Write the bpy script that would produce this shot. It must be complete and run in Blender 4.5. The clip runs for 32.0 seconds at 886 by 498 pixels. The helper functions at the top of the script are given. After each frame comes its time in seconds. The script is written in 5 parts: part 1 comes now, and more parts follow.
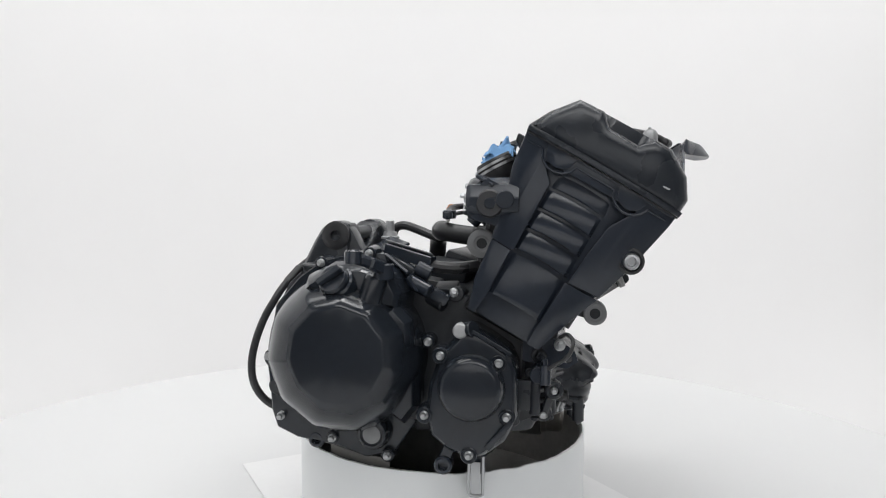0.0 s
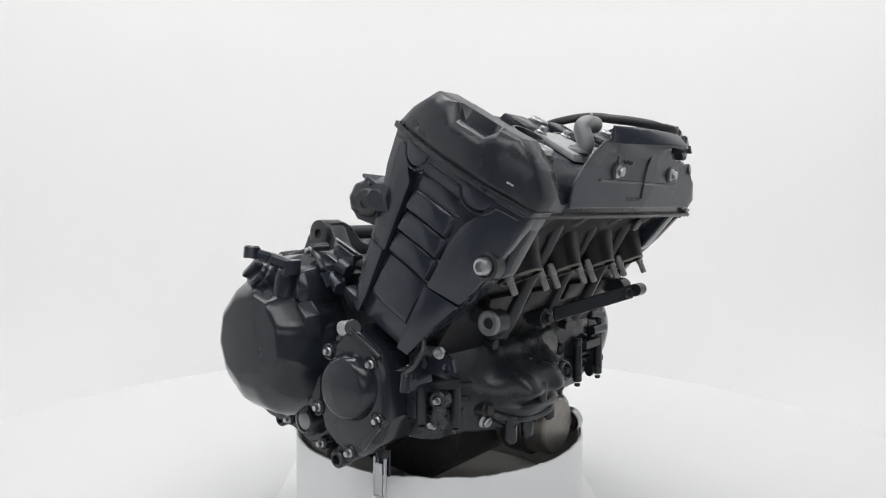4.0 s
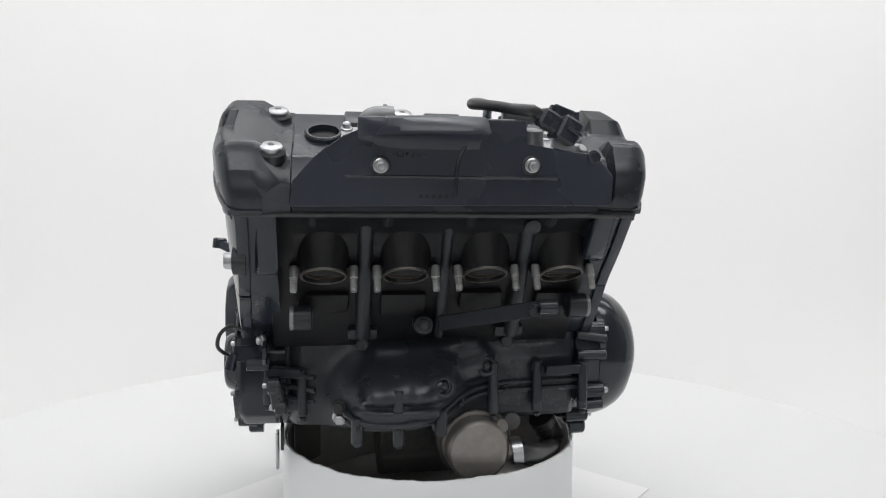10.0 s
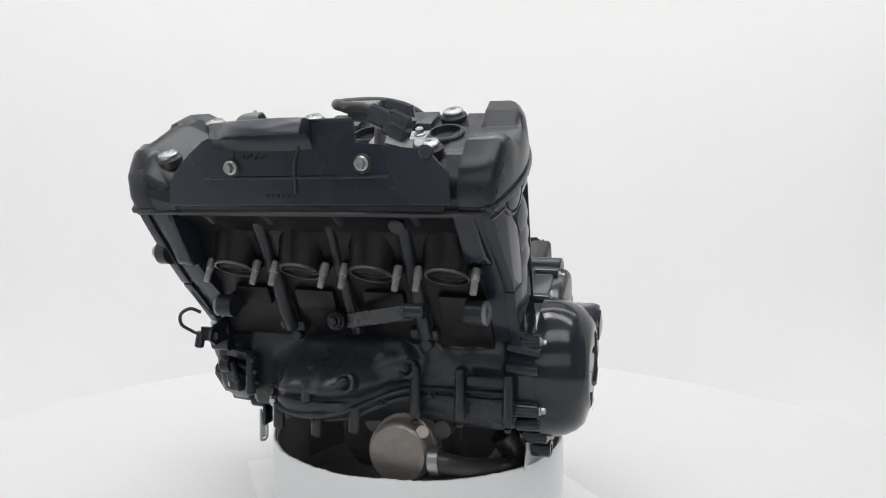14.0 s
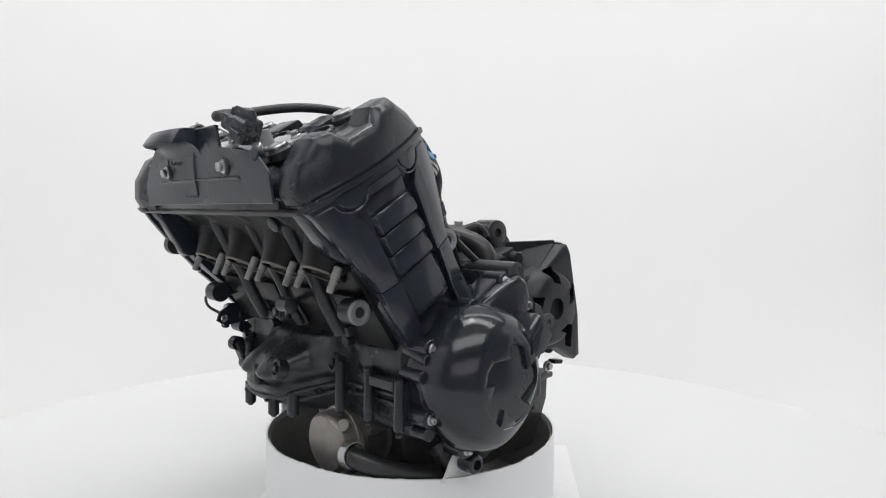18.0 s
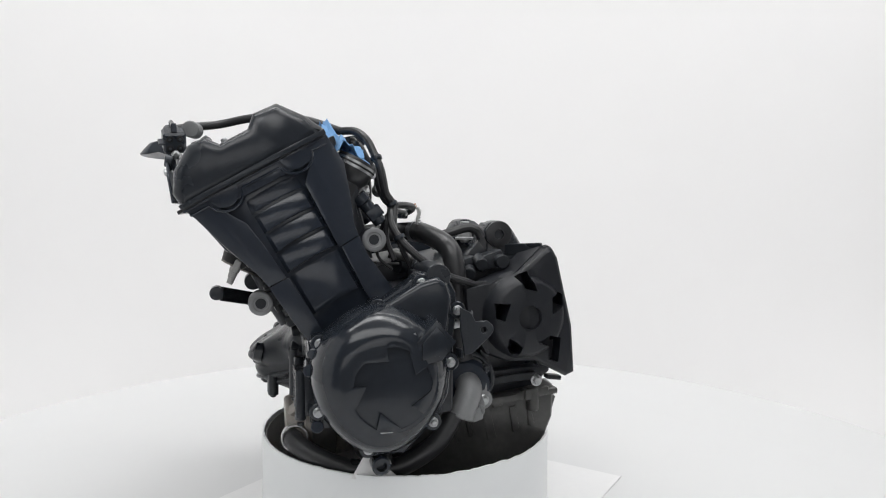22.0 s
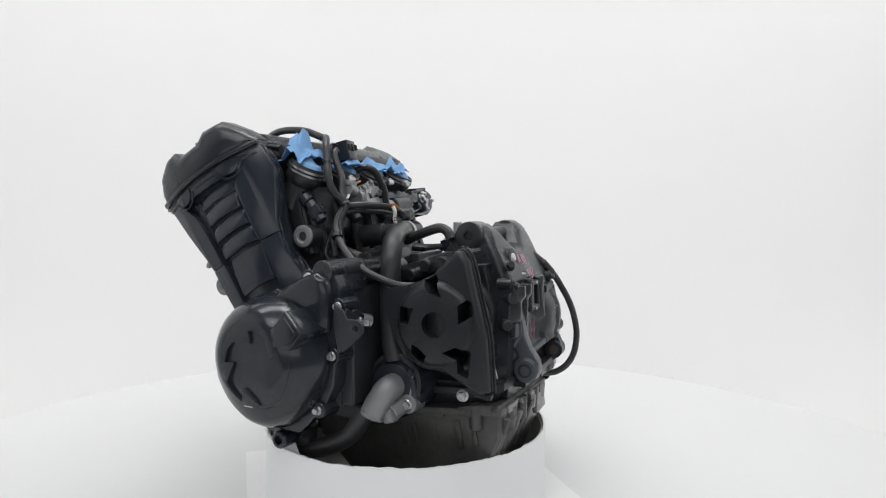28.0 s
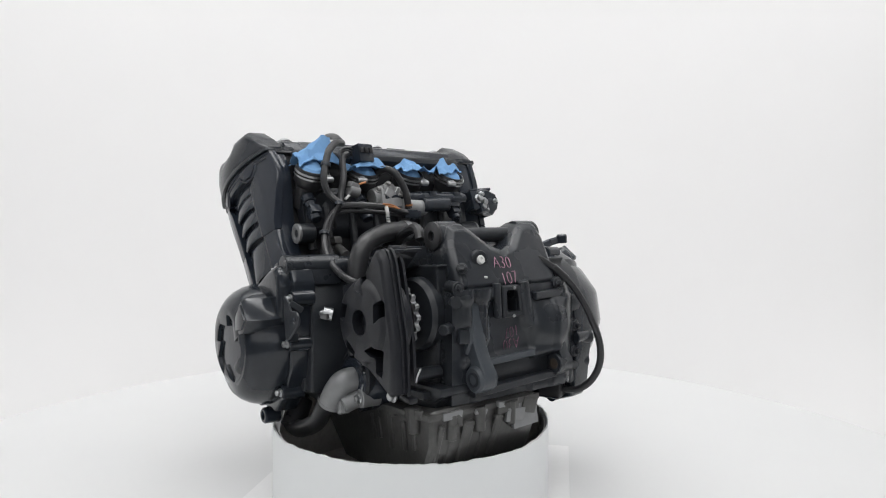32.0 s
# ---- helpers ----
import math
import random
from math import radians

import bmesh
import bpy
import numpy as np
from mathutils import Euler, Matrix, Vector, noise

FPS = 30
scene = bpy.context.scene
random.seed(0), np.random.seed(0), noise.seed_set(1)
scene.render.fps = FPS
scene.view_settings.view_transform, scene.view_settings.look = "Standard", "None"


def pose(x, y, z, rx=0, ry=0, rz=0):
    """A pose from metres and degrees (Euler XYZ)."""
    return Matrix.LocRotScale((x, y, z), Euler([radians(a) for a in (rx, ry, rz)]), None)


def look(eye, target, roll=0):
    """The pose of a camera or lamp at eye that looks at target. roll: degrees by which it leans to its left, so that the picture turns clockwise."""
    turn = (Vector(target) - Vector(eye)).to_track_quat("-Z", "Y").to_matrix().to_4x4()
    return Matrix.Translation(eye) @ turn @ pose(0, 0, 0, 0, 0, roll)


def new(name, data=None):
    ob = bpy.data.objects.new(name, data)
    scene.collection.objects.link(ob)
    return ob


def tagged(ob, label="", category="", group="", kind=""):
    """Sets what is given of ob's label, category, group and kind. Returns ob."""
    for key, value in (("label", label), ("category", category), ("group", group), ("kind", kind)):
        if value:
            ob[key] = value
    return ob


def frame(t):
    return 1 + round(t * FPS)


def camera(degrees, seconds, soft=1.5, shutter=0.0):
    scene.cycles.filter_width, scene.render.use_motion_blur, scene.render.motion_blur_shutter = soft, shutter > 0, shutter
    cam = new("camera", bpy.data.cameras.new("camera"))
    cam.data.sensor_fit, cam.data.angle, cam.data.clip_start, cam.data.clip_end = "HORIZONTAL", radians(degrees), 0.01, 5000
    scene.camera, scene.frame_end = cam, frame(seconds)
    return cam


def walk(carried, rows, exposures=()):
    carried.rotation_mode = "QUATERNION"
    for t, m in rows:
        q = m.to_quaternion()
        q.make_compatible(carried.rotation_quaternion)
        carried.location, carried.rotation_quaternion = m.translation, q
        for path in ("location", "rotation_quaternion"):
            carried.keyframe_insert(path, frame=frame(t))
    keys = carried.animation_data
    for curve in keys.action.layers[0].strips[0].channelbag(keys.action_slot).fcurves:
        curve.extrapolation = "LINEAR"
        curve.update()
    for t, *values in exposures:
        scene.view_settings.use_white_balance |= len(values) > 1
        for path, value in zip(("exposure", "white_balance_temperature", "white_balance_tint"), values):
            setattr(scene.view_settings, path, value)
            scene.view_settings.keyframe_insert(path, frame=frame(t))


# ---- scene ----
# The camera stands still beside a turntable; the table top and all that stands on it turn clockwise.
EXPOSURE = -0.52
cam = camera(67.521, 32.0, soft=1.1)
EYE, AIM = (0.0, -0.9297, 0.4083), (0.0246, -0.0187, 0.3513)
walk(cam, [(0.0, look(EYE, AIM, 0.4046)), (32.0, look(EYE, AIM, 0.4046))],
     exposures=[(0.0, EXPOSURE), (32.0, EXPOSURE)])
SPIN_START, SPIN_RATE, SPIN_BEND = -12.8057, 6.85548, -0.0020153


def spin_angle(t):
    """Turn of the table about its own axis, in degrees, at t seconds."""
    return SPIN_START - (SPIN_RATE * t + SPIN_BEND * ((t - 16) ** 2 - 256))


# ---- light ----
world = bpy.data.worlds.new("studio_world")
scene.world = world
world.use_nodes = True
world.node_tree.nodes["Background"].inputs["Color"].default_value = (0.9, 0.95, 1.0, 1)
world.node_tree.nodes["Background"].inputs["Strength"].default_value = 0.3


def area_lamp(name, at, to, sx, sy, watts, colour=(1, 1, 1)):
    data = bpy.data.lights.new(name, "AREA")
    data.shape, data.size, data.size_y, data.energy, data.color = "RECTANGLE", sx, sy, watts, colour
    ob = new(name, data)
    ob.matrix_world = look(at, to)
    return tagged(ob, "unseen studio area lamp, added out of view", "studio light", kind="structure")


area_lamp("ceiling_softbox", (-0.75, 0.0, 2.52), (-0.6, 0.05, 0), 0.5, 1.9, 21)
area_lamp("ceiling_softbox", (0.75, 0.0, 2.52), (0.6, 0.05, 0), 0.5, 1.9, 21)
# Two unseen lamps, added to brighten the backdrop evenly.
area_lamp("backdrop_softbox", (0, 1.0, 2.5), (0, 2.6, 0.5), 4.2, 0.7, 46)
area_lamp("low_backdrop_softbox", (0, 1.25, -0.6), (0, 2.6, 0.35), 3.6, 0.3, 8)
area_lamp("front_softbox", (0, -1.6, 2.35), (0, 0.0, 0.0), 3.2, 0.9, 39)
# Unseen fill lamp, added to lift the dark engine and the drum's front.
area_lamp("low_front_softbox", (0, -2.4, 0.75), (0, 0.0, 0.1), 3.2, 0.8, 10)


# ---- materials ----
def node_mat(name, base, rough=0.5, metal=0.0, var=0.25, scale=40.0, bump=0.15, bump_scale=300.0, rough_var=0.15, coat=0.0,
             spec=0.5, tint=None):
    """A painted, cast or moulded surface: two scales of tone and gloss, and a fine relief, in object space."""
    m = bpy.data.materials.new(name)
    m.use_nodes = True
    nt = m.node_tree
    b = nt.nodes["Principled BSDF"]
    b.inputs["Metallic"].default_value = metal
    b.inputs["Coat Weight"].default_value = coat
    b.inputs["Coat Roughness"].default_value = 0.15
    b.inputs["Specular IOR Level"].default_value = spec
    geo = nt.nodes.new("ShaderNodeTexCoord")

    def noise_node(s, detail):
        n = nt.nodes.new("ShaderNodeTexNoise")
        n.inputs["Scale"].default_value = s
        n.inputs["Detail"].default_value = detail
        nt.links.new(geo.outputs["Object"], n.inputs["Vector"])
        return n

    big, fine = noise_node(scale * 0.25, 5), noise_node(scale * 3, 4)
    mix = nt.nodes.new("ShaderNodeMix")
    mix.data_type = "RGBA"
    dark = tint or tuple(c * (1 - var) for c in base)
    mix.inputs["A"].default_value = (*dark, 1)
    mix.inputs["B"].default_value = (*[min(1, c * (1 + var)) for c in base], 1)
    add = nt.nodes.new("ShaderNodeMath")
    add.operation = "MULTIPLY_ADD"
    nt.links.new(fine.outputs["Fac"], add.inputs[0])
    add.inputs[1].default_value = 0.4
    ramp = nt.nodes.new("ShaderNodeMapRange")
    ramp.inputs["From Min"].default_value, ramp.inputs["From Max"].default_value = 0.15, 0.85
    ramp.inputs["To Min"].default_value, ramp.inputs["To Max"].default_value = 0.0, 0.6
    nt.links.new(big.outputs["Fac"], ramp.inputs["Value"])
    nt.links.new(ramp.outputs["Result"], add.inputs[2])
    nt.links.new(add.outputs["Value"], mix.inputs["Factor"])
    nt.links.new(mix.outputs["Result"], b.inputs["Base Color"])
    rr = nt.nodes.new("ShaderNodeMapRange")
    rr.inputs["From Min"].default_value, rr.inputs["From Max"].default_value = 0.15, 0.85
    rr.inputs["To Min"].default_value, rr.inputs["To Max"].default_value = max(0.03, rough - rough_var), min(1, rough + rough_var)
    nt.links.new(big.outputs["Fac"], rr.inputs["Value"])
    nt.links.new(rr.outputs["Result"], b.inputs["Roughness"])
    if bump and metal == 0 and rough < 0.26:
        wave = nt.nodes.new("ShaderNodeBump")
        wave.inputs["Strength"].default_value = 0.07
        wave.inputs["Distance"].default_value = 0.002
        nt.links.new(noise_node(55, 4).outputs["Fac"], wave.inputs["Height"])
    if bump:
        bn = nt.nodes.new("ShaderNodeBump")
        bn.inputs["Strength"].default_value = bump
        bn.inputs["Distance"].default_value = 0.0006
        nt.links.new(noise_node(bump_scale, 3).outputs["Fac"], bn.inputs["Height"])
        if metal == 0 and rough < 0.26:
            nt.links.new(wave.outputs["Normal"], bn.inputs["Normal"])
        nt.links.new(bn.outputs["Normal"], b.inputs["Normal"])
    return m


M = {
    "paint": node_mat("black_engine_paint", (0.021, 0.0265, 0.037), 0.18, coat=0.0, bump=0.06, rough_var=0.08),
    "cast": node_mat("black_matt_casting", (0.0195, 0.0225, 0.027), 0.36, bump=0.35, bump_scale=450, rough_var=0.14, spec=0.45),
    "gloss": node_mat("satin_black_cover", (0.0175, 0.0215, 0.028), 0.15, bump=0.04, rough_var=0.08),
    "plastic": node_mat("black_plastic", (0.023, 0.0285, 0.038), 0.25, bump=0.15, bump_scale=700),
    "rubber": node_mat("black_rubber", (0.027, 0.0278, 0.030), 0.34, bump=0.2, bump_scale=500),
    # Near-black that puts the shade of holes and slots into the colour.
    "dark": node_mat("hole_shade_black", (0.016, 0.016, 0.017), 0.7, bump=0.2),
    "steel": node_mat("zinc_plated_steel", (0.47, 0.48, 0.49), 0.34, 1.0, bump=0.1),
    "alloy": node_mat("bare_cast_aluminium", (0.60, 0.61, 0.62), 0.42, 0.5, var=0.3, bump=0.5, bump_scale=260, tint=(0.13, 0.13, 0.128)),
    "dark_alloy": node_mat("dark_cast_aluminium", (0.10, 0.10, 0.098), 0.40, 0.4, var=0.4, bump=0.5, bump_scale=200, tint=(0.035, 0.035, 0.034)),
    "old_alloy": node_mat("worn_aluminium_cap", (0.31, 0.30, 0.285), 0.45, 0.7, var=0.35, bump=0.3, bump_scale=150, tint=(0.15, 0.13, 0.11)),
    "lip": node_mat("heat_browned_steel", (0.22, 0.205, 0.185), 0.45, 0.7, var=0.6),
    "stud": node_mat("dull_corroded_steel", (0.34, 0.34, 0.335), 0.42, 0.6, var=0.5, scale=120),
    "grey": node_mat("worn_grey_paint", (0.055, 0.064, 0.075), 0.36, bump=0.4),
    "rust": node_mat("sooty_steel", (0.10, 0.08, 0.065), 0.6, 0.5, var=0.5, bump=0.4),
    "rag": node_mat("blue_paper_towel", (0.17, 0.345, 0.60), 0.9, var=0.2, scale=80, bump=0.6, bump_scale=900),
    "white": node_mat("white_laminate", (0.70, 0.705, 0.705), 0.55, var=0.02, scale=4, bump=0.03),
    "drum": node_mat("white_drum_plastic", (0.84, 0.86, 0.865), 0.35, var=0.03, scale=8, bump=0.05),
    "drum_in": node_mat("grey_drum_lining", (0.46, 0.455, 0.44), 0.4, var=0.4, bump=0.3),
    "wall": node_mat("white_wall_paint", (0.815, 0.812, 0.812), 0.85, var=0.02, scale=1.5, bump=0.05),
    "unseen_wall": node_mat("unseen_wall_grey", (0.37, 0.37, 0.38), 0.8, var=0.1, scale=1.5),
    "paper": node_mat("white_card", (0.80, 0.80, 0.80), 0.7, var=0.05, bump=0.1),
    "card": node_mat("grey_cardboard", (0.20, 0.195, 0.185), 0.8, var=0.2, bump=0.3),
    "pink": node_mat("pink_paint_marker", (0.78, 0.42, 0.56), 0.6, var=0.2, bump=0),
    "whiteplastic": node_mat("white_plastic", (0.75, 0.75, 0.73), 0.4, var=0.05, bump=0.05),
    "matte_alloy": node_mat("matt_grey_aluminium", (0.25, 0.255, 0.26), 0.42, 0.4, var=0.25, bump=0.4, bump_scale=260),
    "case": node_mat("black_gearbox_paint", (0.023, 0.0265, 0.032), 0.28, bump=0.3, bump_scale=350, rough_var=0.14),
    "pink_worn": node_mat("worn_pink_marker", (0.36, 0.17, 0.25), 0.6, var=0.4, bump=0),
    "matte_plastic": node_mat("matt_black_plastic", (0.0135, 0.015, 0.019), 0.4, bump=0.25, bump_scale=600, spec=0.4),
    # Darker casting: the shade under the heat shield is put into its colour.
    "shaded_cast": node_mat("shade_darkened_casting", (0.0085, 0.009, 0.0105), 0.42, bump=0.4, bump_scale=350, rough_var=0.16, spec=0.3),
    # Smudges, plus the bluish sheen of reflections put into the colour.
    "shield": node_mat("smudge_sheen_shield_plastic", (0.026, 0.032, 0.044), 0.26, var=0.45, scale=25, bump=0.12, bump_scale=500, rough_var=0.3),
    "satin": node_mat("satin_black_moulding", (0.0185, 0.0225, 0.029), 0.27, bump=0.08, bump_scale=500, rough_var=0.1),
    "brass": node_mat("copper_orange_wire", (0.45, 0.18, 0.06), 0.4, 0.3),
}


# ---- mesh helpers (engine coordinates are in millimetres: x forward, y to its left, z up) ----
def part(name, bm, material, parent, label="", sharp=32):
    for e in bm.edges:
        e.smooth = len(e.link_faces) == 2 and e.calc_face_angle(9) < radians(sharp)
    for f in bm.faces:
        f.smooth = True
    me = bpy.data.meshes.new(name)
    bm.to_mesh(me)
    bm.free()
    me.materials.append(M[material])
    ob = new(name, me)
    ob.parent = parent
    return tagged(ob, label) if label else ob


def mm(p):
    return Vector(p) * 0.001


def frame_of(axis):
    """A rotation whose z looks along axis."""
    return Vector(axis).to_track_quat("Z", "Y").to_matrix().to_4x4()


def bevel(bm, width, seg=2, angle=25):
    es = [e for e in bm.edges if len(e.link_faces) == 2 and e.calc_face_angle(0) > radians(angle)]
    if es and width:
        bmesh.ops.bevel(bm, geom=es, offset=width * 0.001, segments=seg, affect="EDGES", profile=0.6, clamp_overlap=True)
    return bm


def skin(rings, closed=True, cap=True):
    """Rings of equally many points (millimetres) skinned in order."""
    bm = bmesh.new()
    vs = [[bm.verts.new(mm(p)) for p in r] for r in rings]
    n = len(rings[0])
    for a, b in zip(vs, vs[1:]):
        for i in range(n if closed else n - 1):
            j = (i + 1) % n
            bm.faces.new((a[i], a[j], b[j], b[i]))
    if cap:
        bm.faces.new(vs[0][::-1])
        bm.faces.new(vs[-1])
    bmesh.ops.recalc_face_normals(bm, faces=bm.faces)
    return bm


def lift(pts, axis, k):
    """2D points onto the plane axis = k: (x, z) for y, (y, z) for x, (x, y) for z."""
    return [{"x": (k, a, b), "y": (a, k, b), "z": (a, b, k)}[axis] for a, b in pts]


def inset(pts, d):
    """A closed outline moved inwards by d."""
    n, out = len(pts), []
    area = sum(pts[i][0] * pts[(i + 1) % n][1] - pts[(i + 1) % n][0] * pts[i][1] for i in range(n))
    sgn = 1 if area > 0 else -1
    for i in range(n):
        p0, p1, p2 = Vector(pts[i - 1]), Vector(pts[i]), Vector(pts[(i + 1) % n])
        a, b = (p1 - p0).normalized(), (p2 - p1).normalized()
        na, nb = Vector((-a.y, a.x)) * sgn, Vector((-b.y, b.x)) * sgn
        m = na + nb
        m = m / max(0.5, m.dot(na)) if m.length > 1e-6 else na
        out.append(tuple(p1 + m * d))
    return out


def smooth_line(pts, k=6):
    p = [Vector(q) for q in pts]
    p = [2 * p[0] - p[1]] + p + [2 * p[-1] - p[-2]]
    out = []
    for i in range(1, len(p) - 2):
        a, b, c, d = p[i - 1:i + 3]
        for s in range(k):
            t = s / k
            out.append(0.5 * ((2 * b) + (c - a) * t + (2 * a - 5 * b + 4 * c - d) * t * t + (3 * b - a - 3 * c + d) * t ** 3))
    return out + [p[-2]]


def prism(pts, axis, a, b, bev=2.5, seg=2):
    """An outline pushed from a to b along axis, with rounded edges."""
    return bevel(skin([lift(pts, axis, a), lift(pts, axis, b)]), bev, seg)


def stepped(pts, axis, steps, bev=1.5):
    """An outline pushed through (level, inset) steps: domed and stepped covers."""
    return bevel(skin([lift(inset(pts, d) if d else pts, axis, k) for k, d in steps]), bev, 2, 20)


def lathe(prof, at, axis, seg=32, close=True):
    """A turned form: (radius, height) along axis from at."""
    m = Matrix.Translation(mm(at)) @ frame_of(axis)
    rings = []
    for r, h in prof:
        rings.append([(1000 * (m @ mm((r * math.cos(2 * math.pi * i / seg), r * math.sin(2 * math.pi * i / seg), h)))) for i in range(seg)])
    return skin(rings, True, close)


def rod(p, q, r, r2=None, seg=20, bev=1.0):
    p, q = Vector(p), Vector(q)
    h, r2 = (q - p).length, r if r2 is None else r2
    c = min(bev, r * 0.4, h * 0.3)
    return lathe([(r - c, 0), (r, c), (r2, h - c), (r2 - c, h)], p, q - p, seg)


def tube(pts, r, seg=10, k=6):
    line = smooth_line(pts, k) if k else [Vector(p) for p in pts]
    rings, up = [], None
    for i, p in enumerate(line):
        d = (line[min(i + 1, len(line) - 1)] - line[max(i - 1, 0)]).normalized()
        up = (up - d * up.dot(d)).normalized() if up is not None else d.orthogonal().normalized()
        side = d.cross(up)
        rings.append([p + (up * math.cos(2 * math.pi * j / seg) + side * math.sin(2 * math.pi * j / seg)) * r for j in range(seg)])
    return skin(rings)


def box(c, size, rot=(0, 0, 0), bev=1.5):
    bm = bmesh.new()
    m = pose(*mm(c), *rot) @ Matrix.Diagonal((*mm(size), 1))
    bmesh.ops.create_cube(bm, size=1, matrix=m)
    return bevel(bm, bev)


def joined(*bms):
    out = bmesh.new()
    for b in bms:
        me = bpy.data.meshes.new("joining")
        b.to_mesh(me)
        b.free()
        out.from_mesh(me)
        bpy.data.meshes.remove(me)
    return out


def carved(bm, *cuts):
    """A solid with other solids cut out of it."""
    pair = []
    for b in (bm, joined(*cuts)):
        me = bpy.data.meshes.new("carving")
        b.to_mesh(me)
        b.free()
        pair.append(new("carving", me))
    mod = pair[0].modifiers.new("cut", "BOOLEAN")
    mod.object, mod.operation, mod.solver = pair[1], "DIFFERENCE", "EXACT"
    done = bpy.data.meshes.new_from_object(pair[0].evaluated_get(bpy.context.evaluated_depsgraph_get()))
    out = bmesh.new()
    out.from_mesh(done)
    for me in [ob.data for ob in pair] + [done]:
        bpy.data.meshes.remove(me)
    return out


BOLTS = {}


def bolt(at, axis, parent, r=6.5, kind="hex", material="steel", name="bolt"):
    """A flanged bolt whose seat is at the given place; alike bolts share one mesh."""
    key = (r, kind, material)
    if key not in BOLTS:
        if kind == "hex":
            bm = joined(lathe([(r * 0.9, -2), (r, 0), (r, 1.2), (r * 0.8, 2.2)], (0, 0, 0), (0, 0, 1), 20),
                        bevel(lathe([(r * 0.74, 1.5), (r * 0.74, 6.5)], (0, 0, 0), (0, 0, 1), 6), 0.8),
                        lathe([(r * 0.5, 6.4), (r * 0.45, 7.0), (r * 0.2, 6.7)], (0, 0, 0), (0, 0, 1), 12))
        elif kind == "cap":
            bm = joined(lathe([(r * 0.95, -2), (r, 0.5), (r, 3), (r * 0.9, 4.2), (r * 0.3, 5), (r * 0.2, 3.6)], (0, 0, 0), (0, 0, 1), 24))
        else:
            bm = joined(lathe([(r, -2), (r, 1.5), (r * 0.86, 2.4), (r * 0.5, 2.6), (r * 0.42, 1.2)], (0, 0, 0), (0, 0, 1), 24))
        for e in bm.edges:
            e.smooth = len(e.link_faces) == 2 and e.calc_face_angle(9) < radians(32)
        for f in bm.faces:
            f.smooth = True
        me = bpy.data.meshes.new("bolt")
        bm.to_mesh(me)
        bm.free()
        me.materials.append(M[material])
        BOLTS[key] = me
    ob = new(name, BOLTS[key])
    ob.parent = parent
    ob.matrix_basis = Matrix.Translation(mm(at)) @ frame_of(axis)
    return ob


# ---- studio ----
def build_studio():
    # floor, ceiling and box walls with a rounded backdrop in front of the rear wall
    bm = bmesh.new()
    bmesh.ops.create_cube(bm, size=1, matrix=Matrix.Translation((0, -0.2, -0.93)) @ Matrix.Diagonal((6.2, 6.4, 0.1, 1)))
    tagged(part("floor", bm, "wall", None), "white painted studio floor", "floor", kind="structure")
    bm = bmesh.new()
    bmesh.ops.create_cube(bm, size=1, matrix=Matrix.Translation((0, -0.2, 2.65)) @ Matrix.Diagonal((6.2, 6.4, 0.1, 1)))
    tagged(part("ceiling", bm, "wall", None), "white painted studio ceiling", "ceiling", kind="structure")
    for nm, c, s in (("wall_south", (0, -3.3, 0.86), (6.0, 0.1, 3.48)), ("wall_west", (-3.05, -0.2, 0.86), (0.1, 6.1, 3.48)),
                     ("wall_east", (3.05, -0.2, 0.86), (0.1, 6.1, 3.48)), ("wall_north", (0, 2.9, 0.86), (6.0, 0.1, 3.48))):
        bm = bmesh.new()
        bmesh.ops.create_cube(bm, size=1, matrix=Matrix.Translation(c) @ Matrix.Diagonal((*s, 1)))
        # Unseen walls get a grey chosen to control reflections on the engine.
        mat = "wall" if nm == "wall_north" else "unseen_wall"
        tagged(part(nm, bm, mat, None), "unseen studio wall added around the set", "wall", kind="structure")
    # curved sweep behind the table, 12 mm thick
    # The arc is extended out of view to brighten reflections on the engine.
    line = []
    for i in range(49):
        a = radians(-14 + 236 * i / 48)
        line.append((2350 * math.cos(a), 300 + 2350 * math.sin(a)))
    outer = [(x * 1.006, 300 + (y - 300) * 1.006) for x, y in line]
    bm = skin([lift(line + outer[::-1], "z", -875), lift(line + outer[::-1], "z", 2200)])
    tagged(part("backdrop", bm, "wall", None), "curved seamless white studio backdrop", "backdrop", kind="structure")


def turntable():
    base = new("turntable")
    tagged(base, "large round white rotating display table", "turntable")
    part("top", lathe([(861, -6), (867, -4), (868, -1.5), (867, 0), (200, 0), (20, 0)], (0, 0, 0), (0, 0, 1), 160), "white", base)
    part("rim", lathe([(840, -32), (868, -30), (870, -27), (870, -8), (868, -6.2), (840, -6.2)], (0, 0, 0), (0, 0, 1), 160), "white", base, "white edge band of the table top")
    part("turning_plate", lathe([(300, -31), (300, -8), (20, -7)], (0, 0, 0), (0, 0, 1), 64), "steel", base)
    return base


def table_foot():
    ob = part("table_pedestal", joined(lathe([(240, -880), (240, -860), (90, -840), (80, -60), (280, -36), (280, -34)], (0, 0, 0), (0, 0, 1), 48)), "white", None)
    return tagged(ob, "white round pedestal under the rotating table", "pedestal", kind="structure")


